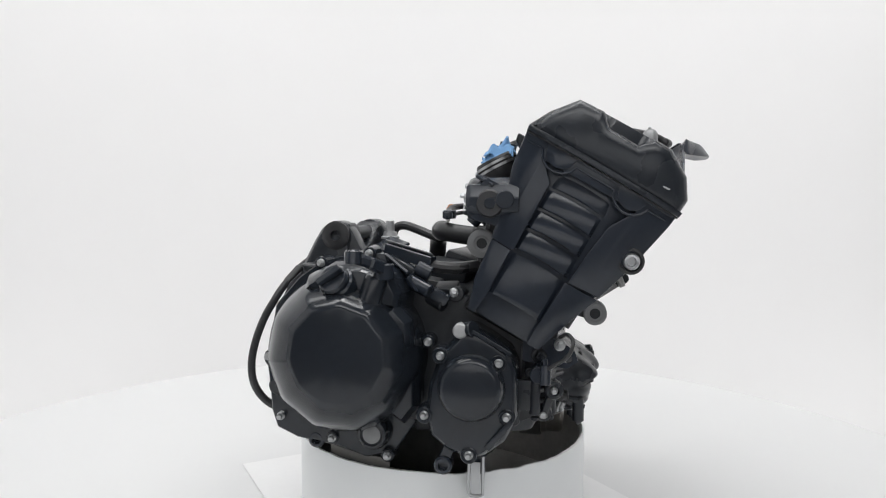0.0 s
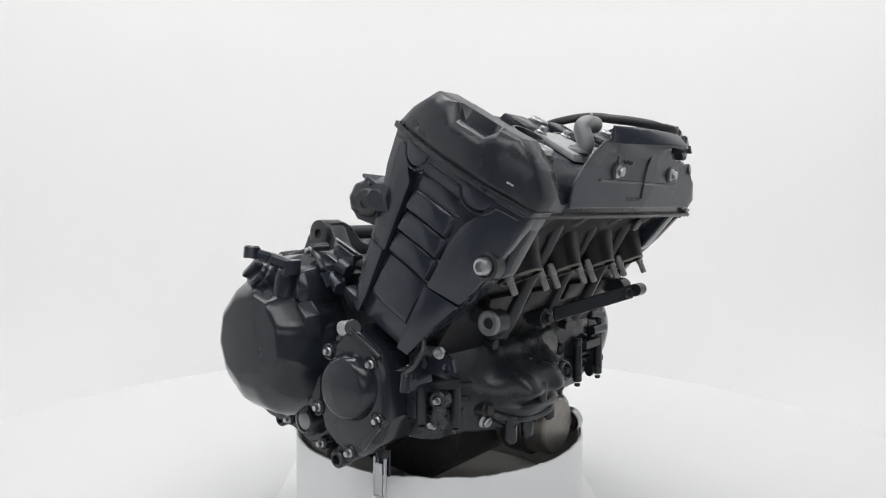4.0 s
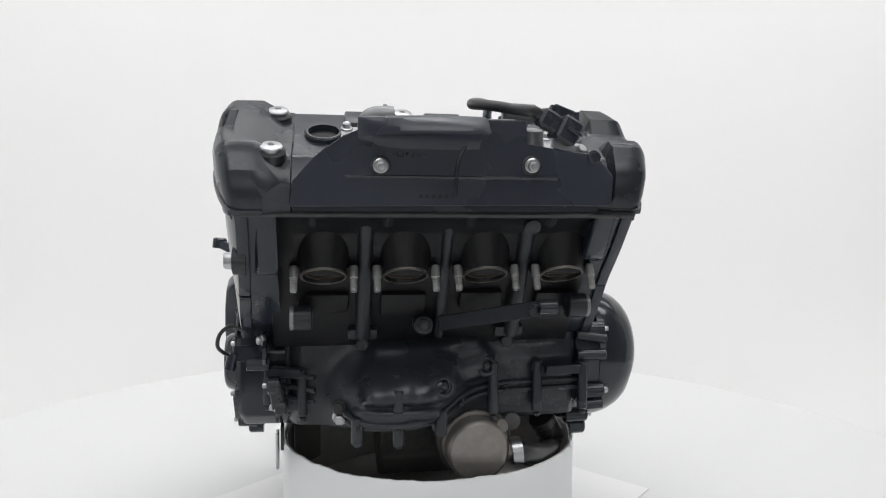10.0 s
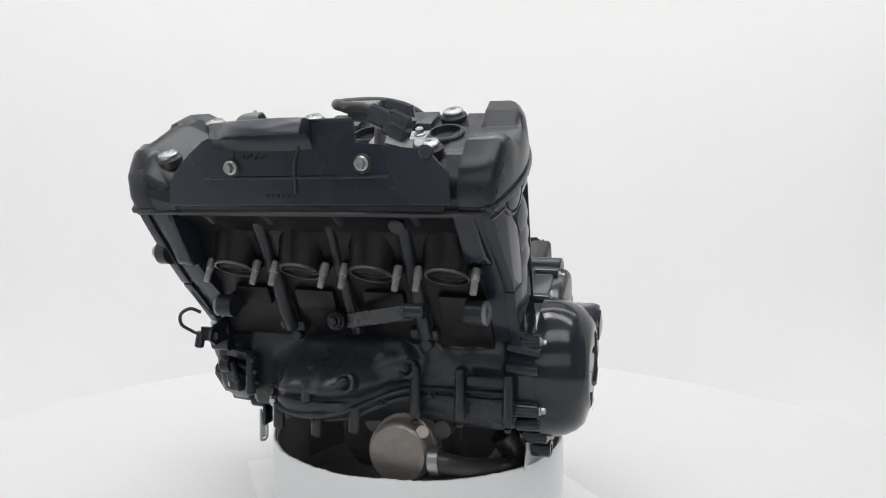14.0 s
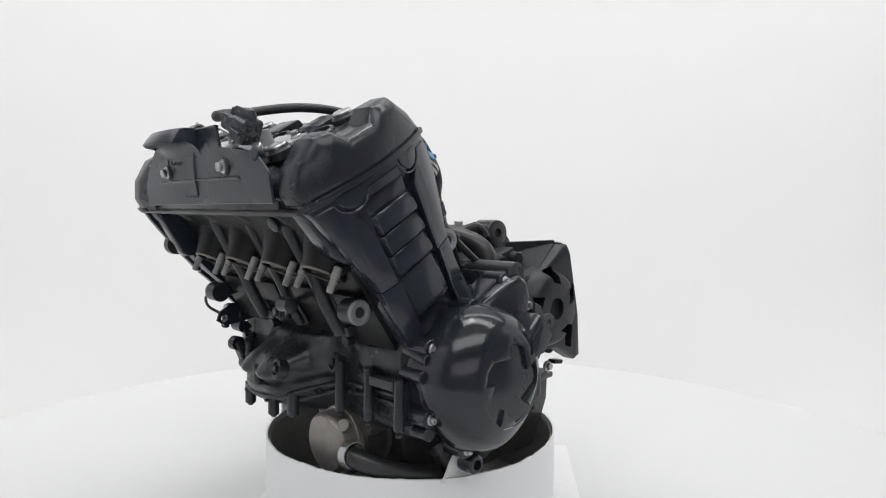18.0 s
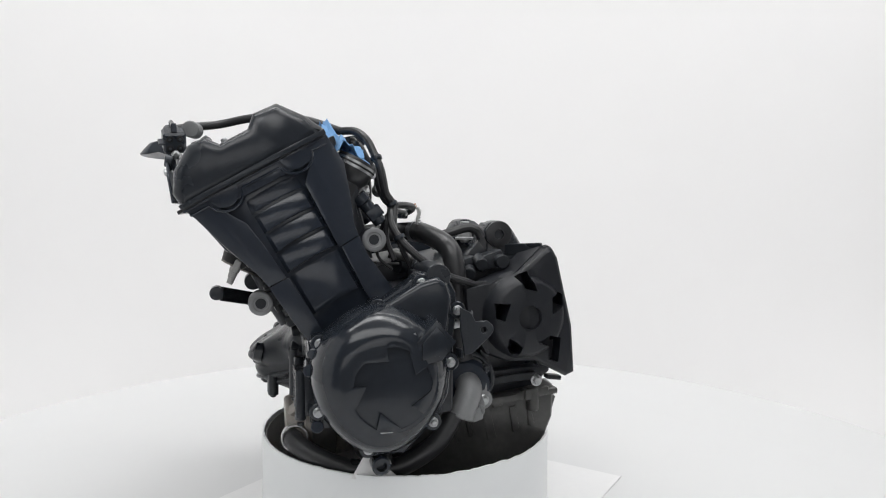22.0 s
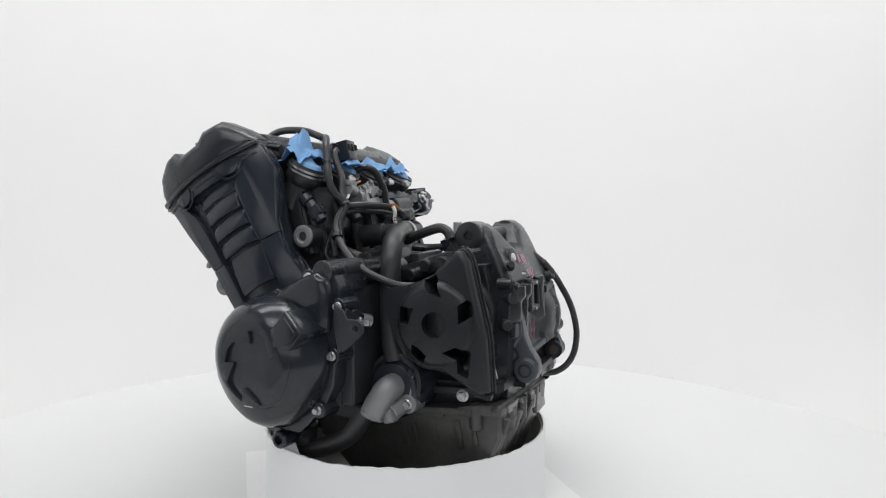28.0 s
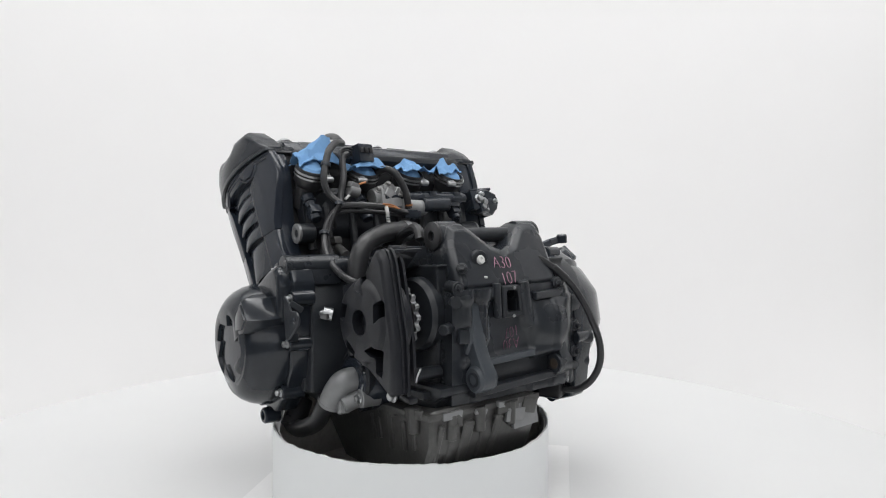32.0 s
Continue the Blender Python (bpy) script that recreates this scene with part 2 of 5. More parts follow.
def drum():
    base = new("drum")
    tagged(base, "short white plastic drum that carries the engine", "drum")
    n = 240
    prof = [(196, 0), (197, 1), (196.7, 104), (196.5, 107), (194.1, 107.2), (193.7, 104), (193, 2), (192.5, 0)]
    rings = []
    for r, h in prof:
        ring = []
        for i in range(n):
            a = 2 * math.pi * i / n
            wob = (0.9 * math.sin(3 * a + 1) + 0.5 * math.sin(11 * a) + 2.4 * max(0.0, noise.noise(Vector((9 * math.cos(a), 9 * math.sin(a), 2))) - 0.15) + 1.3 * noise.noise(Vector((26 * math.cos(a), 26 * math.sin(a), 5))) + 2.2 * max(0.0, noise.noise(Vector((14 * math.cos(a), 14 * math.sin(a), 9))) - 0.3)) if h > 70 else 0
            ring.append((r * math.cos(a), r * math.sin(a), h + wob))
        rings.append(ring)
    part("shell", skin(rings + [rings[0]], True, False), "drum", base)
    part("lining", lathe([(192.7, 1), (192.1, 103), (191.1, 103), (190.7, 2)], (0, 0, 0), (0, 0, 1), 96, False), "drum_in", base, "grey lining of the drum")
    part("lining_panel", skin([[(188 * math.cos(radians(a)), 186 * math.sin(radians(a)), z) for a in range(-126, -94, 4)] + [(186.6 * math.cos(radians(a)), 184.6 * math.sin(radians(a)), z) for a in range(-98, -130, -4)] for z in (30, 116)]), "card", base, "grey board lining standing inside the drum")
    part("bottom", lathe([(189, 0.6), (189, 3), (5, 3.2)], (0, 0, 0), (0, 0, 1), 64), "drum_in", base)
    return base


def paper_sheet():
    bm = prism([(43, 325), (-302, 36), (-12, -304), (333, -15)], "z", 0.3, 1.9, 0.4, 1)
    return tagged(part("card_sheet", bm, "paper", None), "white card sheet lying under the drum", "card sheet")

# ---- engine ----
S_DIR, U_DIR = (0.870, -0.494), (0.494, 0.870)


def hs(s, h):
    """Side-view place (x, z) of a point of the leaning cylinder bank: s forwards along the head joint, h up along the bores."""
    return (231 + S_DIR[0] * s + U_DIR[0] * h, 317 + S_DIR[1] * s + U_DIR[1] * h)


def hp(s, y, h):
    x, z = hs(s, h)
    return (x, y, z)


def bank(pts, y0, y1, bev=2.5, taper0=None, taper1=None, seg=2):
    """A profile in (s, h) pushed from y0 to y1; the tapers shift its ends by h."""
    a = [hp(s, y0 + (taper0(h) if taper0 else 0), h) for s, h in pts]
    b = [hp(s, y1 + (taper1(h) if taper1 else 0), h) for s, h in pts]
    return bevel(skin([a, b]), bev, seg)


def plate(outer, holes, axis, a, b):
    """A flat plate with holes, pushed from a to b."""
    bm = bmesh.new()
    loops = []
    for pts in [outer] + holes:
        vs = [bm.verts.new(mm(p)) for p in lift(pts, axis, a)]
        loops.append(vs)
        for i, v in enumerate(vs):
            bm.edges.new((v, vs[(i + 1) % len(vs)]))
    bmesh.ops.triangle_fill(bm, use_beauty=True, use_dissolve=False, edges=bm.edges[:])
    faces = bm.faces[:]
    off = mm({"x": (b - a, 0, 0), "y": (0, b - a, 0), "z": (0, 0, b - a)}[axis])
    twin = {v: bm.verts.new(v.co + off) for vs in loops for v in vs}
    for f in faces:
        bm.faces.new([twin[v] for v in reversed(f.verts)])
    for vs in loops:
        for i, v in enumerate(vs):
            w = vs[(i + 1) % len(vs)]
            bm.faces.new((v, w, twin[w], twin[v]))
    bmesh.ops.recalc_face_normals(bm, faces=bm.faces)
    return bm


def circle(cx, cz, r, n=24, a0=0.0):
    return [(cx + r * math.cos(a0 + 2 * math.pi * i / n), cz + r * math.sin(a0 + 2 * math.pi * i / n)) for i in range(n)]


def bar(p, q, w, t, up=(0, 0, 1), bev=1.0):
    """A flat bar from p to q, w wide along up and t thick."""
    p, q = Vector(p), Vector(q)
    d = (q - p).normalized()
    u = Vector(up)
    u = (u - d * u.dot(d)).normalized() * (w / 2)
    n = d.cross(u).normalized() * (t / 2)
    return bevel(skin([[c - u - n, c + u - n, c + u + n, c - u + n] for c in (p, q)]), bev, 1)


UP = (U_DIR[0], 0, U_DIR[1])
FWD = (S_DIR[0], 0, S_DIR[1])
LEFT, RIGHT = (0, 1, 0), (0, -1, 0)
PORT_Y = (-140, -55, 30, 114)
PORT_N = (0.42, 0, -0.9)


def lumpy(bm, amount, scale, seed=0):
    """Cast unevenness: shifts points along their normals by noise."""
    bm.normal_update()
    for v in bm.verts:
        v.co += v.normal * (noise.noise(v.co * scale + Vector((seed, 0, 0))) * amount * 0.001)
    return bm


PASSAGE = [(-100, 66), (-97, 98), (-86, 126), (-40, 130), (38, 133), (58, 108), (53, 84), (20, 76), (-8, 66)]


def within(pts, y, z):
    """How far (y, z) lies inside a convex-cornered outline; negative outside."""
    best, inside = 1e9, False
    for (y0, z0), (y1, z1) in zip(pts, pts[1:] + pts[:1]):
        dy, dz = y1 - y0, z1 - z0
        t = min(1, max(0, ((y - y0) * dy + (z - z0) * dz) / (dy * dy + dz * dz)))
        best = min(best, math.hypot(y - y0 - t * dy, z - z0 - t * dz))
        if (z0 > z) != (z1 > z) and y < y0 + dy * (z - z0) / dz:
            inside = not inside
    return best if inside else -best


def front_x(y, z):
    """How far forward the cast front of the case stands: an oil passage with three lobes over a flat ledge, and a ridge above it."""
    base = 170 - 0.012 * max(0, z - 120) ** 1.6 - 0.02 * max(0, 66 - z) ** 1.75
    zc = 66 + 0.10 * (y + 45)
    out = 50 * math.exp(-abs((y + 56) / 66) ** 4 - abs((z - zc + 2) / 42) ** 3)
    out += 13 / (1 + math.exp(-(within(PASSAGE, y, z) - 2) / 2.0))
    out += 9 / (1 + math.exp((abs(y + 60) - 48) / 1.3)) / (1 + math.exp((abs(z - 50) - 11) / 1.0))
    for cy, cz, ry, rz, up in ((-86, 84, 15, 17, 7), (-33, 84, 15, 17, 7), (-5, 92, 13, 15, 8), (28, 104, 15, 12, 5)):
        out += up * math.exp(-abs((y - cy) / ry) ** 3 - abs((z - cz) / rz) ** 3)
    out += 5 * math.exp(-abs((y - 106) / 36) ** 4 - abs((z - 112) / 15) ** 4)
    out += 9 * math.exp(-((z - 148 - 3 * math.sin(y / 22)) / 6) ** 2)
    out += 6 * math.exp(-((y + 97) / 9) ** 4 - ((z - 138) / 14) ** 4) + 6 * math.exp(-((y - 72) / 9) ** 4 - ((z - 136) / 16) ** 4)
    return base + out


def build_crankcase(eng):
    case = part("crankcase", joined(
        prism([(150, 62), (152, 84), (150, 122), (156, 152), (75, 186), (25, 192), (5, 150), (5, 40), (120, 28), (146, 36)], "y", -184, 168, 6, 3),
        prism([(45, 45), (45, 178), (-20, 196), (-70, 208), (-120, 212), (-116, 205), (-122, 185), (-122, 72), (-116, 50)], "y", -158, 62, 8, 3)), "cast", eng,
        "black painted cast crankcase with ribs and bosses")
    # cast front of the case
    na, nb = 140, 62
    ys = [-182 + 352 * i / na for i in range(na + 1)]
    zs = [30 + 126 * j / nb for j in range(nb + 1)]
    bm = bmesh.new()
    grid = [[bm.verts.new(mm((front_x(y, z) - 30 * (min(1, max(0, abs(y + 6) - 158) / 18)) ** 2, y, z))) for z in zs] for y in ys]
    back = [[bm.verts.new(mm((120, y, z))) for z in zs] for y in ys]
    for g in (grid, back):
        for i in range(na):
            for j in range(nb):
                bm.faces.new((g[i][j], g[i + 1][j], g[i + 1][j + 1], g[i][j + 1]))
    for i in range(na):
        for j in (0, nb):
            bm.faces.new((grid[i][j], grid[i + 1][j], back[i + 1][j], back[i][j]))
    for j in range(nb):
        for i in (0, na):
            bm.faces.new((grid[i][j], grid[i][j + 1], back[i][j + 1], back[i][j]))
    bmesh.ops.recalc_face_normals(bm, faces=bm.faces)
    dome = part("case_front", lumpy(bm, 1.2, 45, 3), "case", eng, "black cast front of the case with an oil passage bulge", 60)
    # bolted joint that runs along it
    joint = [(-116, 48), (-100, 42), (-62, 39), (-36, 42), (-10, 48), (16, 58), (44, 66), (72, 69), (112, 70), (168, 70)]
    part("peg", rod((front_x(-60, 66) + 1, -60, 60), (front_x(-60, 80) - 4, -60, 84), 6), "case", dome)
    # Dark rod painted as the shaded inside of a hole.
    part("notch", rod((front_x(-60, 92) - 8, -60, 88), (front_x(-60, 100) + 1.5, -60, 98), 7.5, 6), "dark", dome)
    for dz in (-4.6, 4.6):
        part("joint_flange", tube([(front_x(y, z + dz) + 1.2, y, z + dz) for y, z in joint], 3.6, 8, 5), "case", dome)
    for y, z in ((-104, 42), (-58, 36), (-10, 46)):
        x = front_x(y, z) + 3
        part("lug", joined(rod((x, y, z - 20), (x, y, z + 9), 7), lathe([(4, 0), (4, 3), (3, 4)], (x, y, z - 19), (0, 0, -1), 12)), "case", dome)
    for y, z in ((-10, 86), (46, 98)):
        x = front_x(y, z)
        part("bolt_pocket", lathe([(13, -8), (12, 2), (10, 3.5), (8, 3), (7.5, -4), (2, -4)], (x, y, z), (0.97, -0.1, 0.2), 28), "case", dome)
        bolt((x - 2, y, z), (0.97, -0.1, 0.2), dome, 5.5, material="cast")
    for y, z in ((-104, 42), (-58, 38), (16, 58), (72, 69)):
        bolt((front_x(y, z) + 4, y, z), (0.95, 0, -0.3), dome, 4.5, material="cast")
    part("case_flange", joined(prism([(160, 66), (166, 60), (164, 48), (150, 42), (20, 40), (20, 58)], "y", -182, 172, 3), prism([(22, 40), (-135, 50), (-150, 60), (-150, 70), (22, 58)], "y", -160, 76, 3)), "cast", eng,
         "bolted joint between the two case halves")
    part("lower_case", joined(prism([(166, 50), (164, 34), (120, 22), (20, 14), (20, 50)], "y", -150, 140, 5), prism([(22, 50), (22, 14), (-130, 38), (-144, 55)], "y", -140, 74, 5)), "cast", eng)
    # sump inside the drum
    sump = part("sump", joined(prism([(-152, 46), (-150, 2), (-124, -62), (60, -72), (110, -30), (120, 28), (20, 20)], "y", -72, 90, 8, 3)), "dark_alloy", eng,
                "dark bare aluminium oil sump inside the drum")
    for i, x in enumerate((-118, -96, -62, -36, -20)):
        part("rib", lumpy(box((x, 90.5, 6 - 3 * i), (6 + 3 * (i % 3), 5 + i % 2, 26 + 9 * (i % 3)), (0, 6 + 3 * i, 0), 2), 2.5, 60, i), "dark_alloy", sump)
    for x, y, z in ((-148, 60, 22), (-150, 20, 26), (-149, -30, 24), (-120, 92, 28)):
        part("sump_boss", lumpy(joined(rod((x, y, z - 14), (x, y, z + 16), 8), box((x + 6, y, z + 8), (12, 16, 14))), 1.5, 70), "dark_alloy", sump)
    part("sump_flange", lumpy(joined(prism([(-154, 42), (-154, 34), (24, 14), (118, 22), (118, 30), (24, 24)], "y", -76, 95, 2)), 0.8, 60), "dark_alloy", sump)
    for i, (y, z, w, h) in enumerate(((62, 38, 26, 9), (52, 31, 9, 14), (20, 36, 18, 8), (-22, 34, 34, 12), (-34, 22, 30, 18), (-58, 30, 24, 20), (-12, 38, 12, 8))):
        part("sealant", lumpy(box((-153, y, z), (5, w, h), (8 * (i % 3), 0, 0), 1.5), 4, 90, y), "matte_alloy" if i % 2 == 0 else "dark_alloy", sump, "smear of old sealant")
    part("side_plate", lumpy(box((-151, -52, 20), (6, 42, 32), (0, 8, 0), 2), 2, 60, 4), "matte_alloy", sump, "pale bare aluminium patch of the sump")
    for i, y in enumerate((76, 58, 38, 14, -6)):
        part("rib", lumpy(bar((-154, y, 28), (-138, y + 3, -24), 7 + 4 * (i % 3), 9, (0, 1, 0), 2), 2.5, 50, i), "dark_alloy", sump)
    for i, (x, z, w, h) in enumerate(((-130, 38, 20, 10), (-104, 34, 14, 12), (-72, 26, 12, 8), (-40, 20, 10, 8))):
        part("flange_pad", lumpy(box((x, 94.5, z), (w, 4, h), (0, 6 + 5 * i, 0), 2), 3, 90, x), "dark_alloy", sump)
    # pillars along the lower front
    for y, z0, z1, x in ((55, 42, 102, 182), (108, 42, 102, 180), (164, 42, 98, 182), (-202, 56, 98, 164), (-164, 47, 98, 180)):
        part("stud_pillar", joined(rod((x, y, z0), (x, y, z1), 6.3, 5.6), lathe([(4, 0), (4, 3), (3, 4)], (x, y, z0 - 3), (0, 0, -1), 12), box((x - 11, y, (z0 + z1) / 2), (18, 7, z1 - z0 - 8))), "case", eng)
    for a, b in (((182, 118, 90), (182, 160, 90)), ((164, -200, 94), (180, -164, 94))):
        part("pillar_bridge", bar(a, b, 11, 12), "case", eng)
    for y in (-97, 70):
        part("column_foot", joined(box((184, y, 142), (20, 34, 14), (0, 20, 0), 5), rod((172, y, 128), (186, y, 126), 7)), "cast", eng)
    # steel bolts and drain plug low on the front
    for p, r, n in (((189, -122, 46), 9, (0.9, -0.2, -0.3)), ((186, -108, 50), 7, (0.9, -0.2, -0.2)), ((186, -112, 66), 7, (0.9, -0.4, 0))):
        bolt(p, n, eng, r)
    part("oil_switch", joined(rod((160, -121, 56), (194, -124, 58), 8), rod((190, -124, 58), (200, -125, 59), 6)), "rubber", eng)
    return case


def rib_bar(y0, side, s0, s1, h0, h1, rise, k):
    """One louvre of the cylinder side: a flat shingle with squared ends, arched edges and a hard lower lip."""
    rings = []
    mid, half = (s0 + s1) / 2, (s1 - s0) / 2
    for i in range(17):
        u = -1 + i / 8
        s = mid + half * u
        arch = 2.2 * (1 - u * u)
        up = rise * (1 - 0.22 * u * u) * min(1, (1 - abs(u)) * 9 + 0.30)
        ring = []
        for f, g in ((0, -0.4), (0, 0.38), (0.06, 0.52), (0.45, 0.80), (0.86, 1.0), (0.95, 0.97), (1.0, 0.80), (1.0, -0.4)):
            h = h0 + (h1 - h0) * f + arch
            ring.append(hp(s, y0 + k * h + side * g * up, h))
        rings.append(ring)
    return skin(rings)


def diced(bm, step):
    """Cuts large faces across, so that they can bend evenly."""
    for axis, way in ((1, (0, 1, 0)), (2, (0, 0, 1))):
        lo, hi = min(v.co[axis] for v in bm.verts), max(v.co[axis] for v in bm.verts)
        k = int((hi - lo) * 1000 / step)
        for i in range(1, k):
            at = [0, 0, 0]
            at[axis] = lo + (hi - lo) * i / k + 0.0003
            bmesh.ops.bisect_plane(bm, geom=bm.verts[:] + bm.edges[:] + bm.faces[:], plane_co=at, plane_no=way)
    return bm


def bowed(bm, side):
    """Bows a flat end wall of the bank: it stands proud in the middle and falls back to its front and rear edges."""
    front, rear, inner = (18, 14, 192) if side < 0 else (17, 24, 142)
    for cut in range(-75, 76, 15):
        bmesh.ops.bisect_plane(bm, geom=bm.verts[:] + bm.edges[:] + bm.faces[:], plane_co=mm(hp(cut, 0, 0)), plane_no=FWD)
    for v in bm.verts:
        x, y, z = v.co * 1000
        s = (x - 231) * S_DIR[0] + (z - 317) * S_DIR[1]
        v.co.y -= side * 0.001 * min(1, max(0, (side * y - inner) / 30)) * (front * (s / 80) ** 2 if s > 0 else rear * (s / 85) ** 2)
    return bm


def build_head(eng):
    mid = [(-84, -2), (-80, -40), (-62, -80), (-56, -200), (43, -200), (47, -150), (49, -112), (52, -97), (55, -72), (54, -42), (66, -18), (84, -2)]
    head = part("cylinder_head", bank(mid, -196, 146, 3), "shaded_cast", eng, "black cast cylinder block and head")
    pane = [(26, -115), (29, -72), (33, -44), (49, -17), (-58, -19), (-41, -37), (-40, -72), (-39, -115)]
    # front and rear outlines of the right and of the left wall
    right_wall = ([(88, 0.5), (87, -12), (76, -67), (63, -113)], [(62, -115.8), (50, -147), (36, -192)], [(-66, -115), (-76, -66), (-85, -40), (-90, 0.5)], [(-50, -192), (-60, -160), (-65, -115.8)])
    left_wall = ([(83, 0.5), (77, -14), (67, -51), (51, -99), (48, -115)], [(48, -115.8), (46, -145), (41, -192)], [(-66, -115), (-68, -102), (-82, -68), (-93, -37), (-90, 0.5)], [(-71, -192), (-64, -140), (-66, -115.8)])
    for side, y_in, y_out, k in ((-1, -186, -235, -0.05), (1, 136, 181, 0.05)):
        f_up, f_low, r_up, r_low = right_wall if side < 0 else left_wall
        core = [(s - 3, h) for s, h in f_up + f_low] + [(s + 3, h) for s, h in r_low + r_up]
        border = f_up + pane + r_up
        low = f_low + [(22, -192), (22, -170), (24, -115.8)]
        low2 = [(-42, -115.8), (-40, -170), (-42, -192)] + r_low
        t = lambda h, k=k: k * h
        panel = part("side_panel", bowed(bank(core, y_in, y_out, 4, None, t), side), "paint", eng, "black side wall of the cylinder block with louvred ribs")
        y_top = y_out + side * 9
        part("front_pad", bowed(bank([(50, -1), (84, -1), (83, -12), (81, -70), (77, -77), (66, -81), (50, -84)] if side < 0 else [(46, -1), (80, -1), (77, -14), (68, -60), (60, -74), (46, -80)], y_in - side * 2, y_out - side * 12, 5, None, None, 3), side), "paint", panel)
        part("frame", bowed(bank(border, y_out - side * 3, y_top, 1.6, t, t), side), "paint", panel)
        part("lower_frame", bowed(bank(low, y_out - side * 3, y_top - side * 0.3, 0.7, t, t), side), "paint", panel)
        part("lower_frame", bowed(bank(low2, y_out - side * 3, y_top - side * 0.3, 0.7, t, t), side), "paint", panel)
        part("lower_pad", bowed(rib_bar(y_out - side * 1, side, -39, 22, -117, -166, 8, k), side), "paint", panel)
        part("ramp", bowed(rib_bar(y_out - side * 1, side, -38, 24, -24, -39, 4, k), side), "paint", panel)
        for h0, h1 in ((-42, -63), (-66, -87), (-90, -112)):
            part("louvre", bowed(rib_bar(y_out - side * 1, side, -39, 23, h0, h1, 9, k), side), "paint", panel)
        part("edge_bead", bowed(bank([(85, -1), (-88, -1), (-88, -4), (84, -4)], y_top - side * 4, y_top + side * 1, 1.2, t, t), side), "paint", panel)
        for s in (-46, 38):
            pad = [(s + 17 * math.cos(radians(a)), -2 + 18 * math.sin(radians(a))) for a in range(180, 361, 20)]
            part("half_round_pad", bowed(bank(pad, y_top - side * 3, y_top + side * 1.6, 1, t, t), side), "paint", panel)
        ridge = [(-84, -9), (-68, -9)] + [(-46 + 20.5 * math.cos(radians(a)), -4 + 20 * math.sin(radians(a))) for a in range(195, 346, 15)] + [(-22, -9), (14, -9)] \
            + [(38 + 20.5 * math.cos(radians(a)), -4 + 20 * math.sin(radians(a))) for a in range(195, 346, 15)] + [(62, -9), (80, -9)]
        part("ridge", bowed(tube([hp(s, y_top + k * h, h) for s, h in ridge], 1.5, 6, 1), side), "paint", panel)
    # sleeve of the right wall
    part("sleeve", joined(lathe([(8.6, -2), (8.6, 12), (7.4, 14), (5, 14.4), (4.4, 8)], (262, -224, 227), RIGHT, 24)), "steel", head, "bright steel locating sleeve")
    part("sleeve_seat", lathe([(14, -8), (14, 5), (11, 6), (10, 3)], (262, -224, 227), RIGHT, 24), "rubber", head)
    # engine mounting bosses
    for y0, y1, x, z, r in ((-152, -176, 228, 164, 13), (128, 153, 224, 172, 13.5), (-150, -187, 102, 241, 16), (122, 149, 96, 243, 14)):
        d = 1 if y1 > y0 else -1
        b = part("mount_boss", joined(rod((x, y0, z), (x, y1 - 3 * d, z), r), bar((x, y0 + 8 * d, z), (x + (-26 if x > 200 else 40), y0 + 8 * d, z + (8 if x > 200 else -18)), 18, 14)), "cast", eng)
        part("bushing", lathe([(r, -3), (r, 0.6), (r - 1.5, 1.4), (9, 1.2), (8, 0.4), (6, 0.3), (5.4, -8)], (x, y1 - 2 * d, z), (0, d, 0), 28), "matte_alloy", b, "bare machined aluminium face of a mounting boss")
    # front columns between the ports, and stubs under the cover joint
    for y in (-97, -12, 72):
        pts = [(264, y, 270), (249, y, 240), (229, y, 206), (208, y, 165), (192, y, 138)]
        wide = 8.5 if y != -12 else 6
        part("column", joined(tube(pts, wide, 12), tube([(x - 7, yy, z) for x, yy, z in pts], wide * 1.05, 8)), "cast", head)
    for y, z, w, h in ((-136, 178, 46, 26), (-54, 176, 50, 30), (32, 180, 48, 24), (112, 174, 36, 34)):
        part("jacket_pad", lumpy(box((189 + (z - 138) * 0.545, y, z), (11, w, h), (0, 28, 0), 5), 1.6, 45, y), "shaded_cast", head)
    part("joint_plug", lathe([(8.5, -2), (8.5, 3), (6.5, 4), (3, 4)], (276, 72, 262), FWD, 20), "cast", head)
    for y in (-150, -75, 8, 92):
        part("stub", rod(hp(70, y, -4), hp(58, y, -26), 6.5), "cast", head)
    # exhaust ports
    n = Vector(PORT_N).normalized()
    for y in PORT_Y:
        c = Vector((245, y, 209))
        p = part("exhaust_port", joined(lathe([(34, -36), (29, -22), (25.5, -10), (24.2, -3), (23.6, 0), (21.5, 0), (20.5, -3), (20, -10), (17, -12), (16, -30)], c, n, 40),
                                        box(c - n * 9 + Vector((0, 0, 0)), (14, 70, 10), (0, 25, 0), 3)), "shaded_cast", head)
        part("port_lip", lathe([(23.9, -2.5), (23.9, 0.6), (21.6, 0.8), (21.4, -1)], c, n, 40, False), "lip", p, "bare brownish edge of the port")
        part("gasket_ring", lathe([(20.6, -6), (20.6, -3.6), (17.6, -3.4), (17.4, -6)], c, n, 40), "rust", p, "sooty copper exhaust gasket ring")
        part("valve", lathe([(14, -26), (13, -23), (3, -22)], c, n, 24), "rust", p)
        for d in (-30, 31):
            b = c + Vector((0, d, 0)) - n * 12
            b.x += 6
            part("stud", joined(rod(b, b + n * 14, 4.6, seg=12), lathe([(3.5 + (j % 2) * 0.4, 12 + j * 1.0) for j in range(14)] + [(3.2, 28)], b, n, 12)), "stud", p, "dull steel exhaust stud")
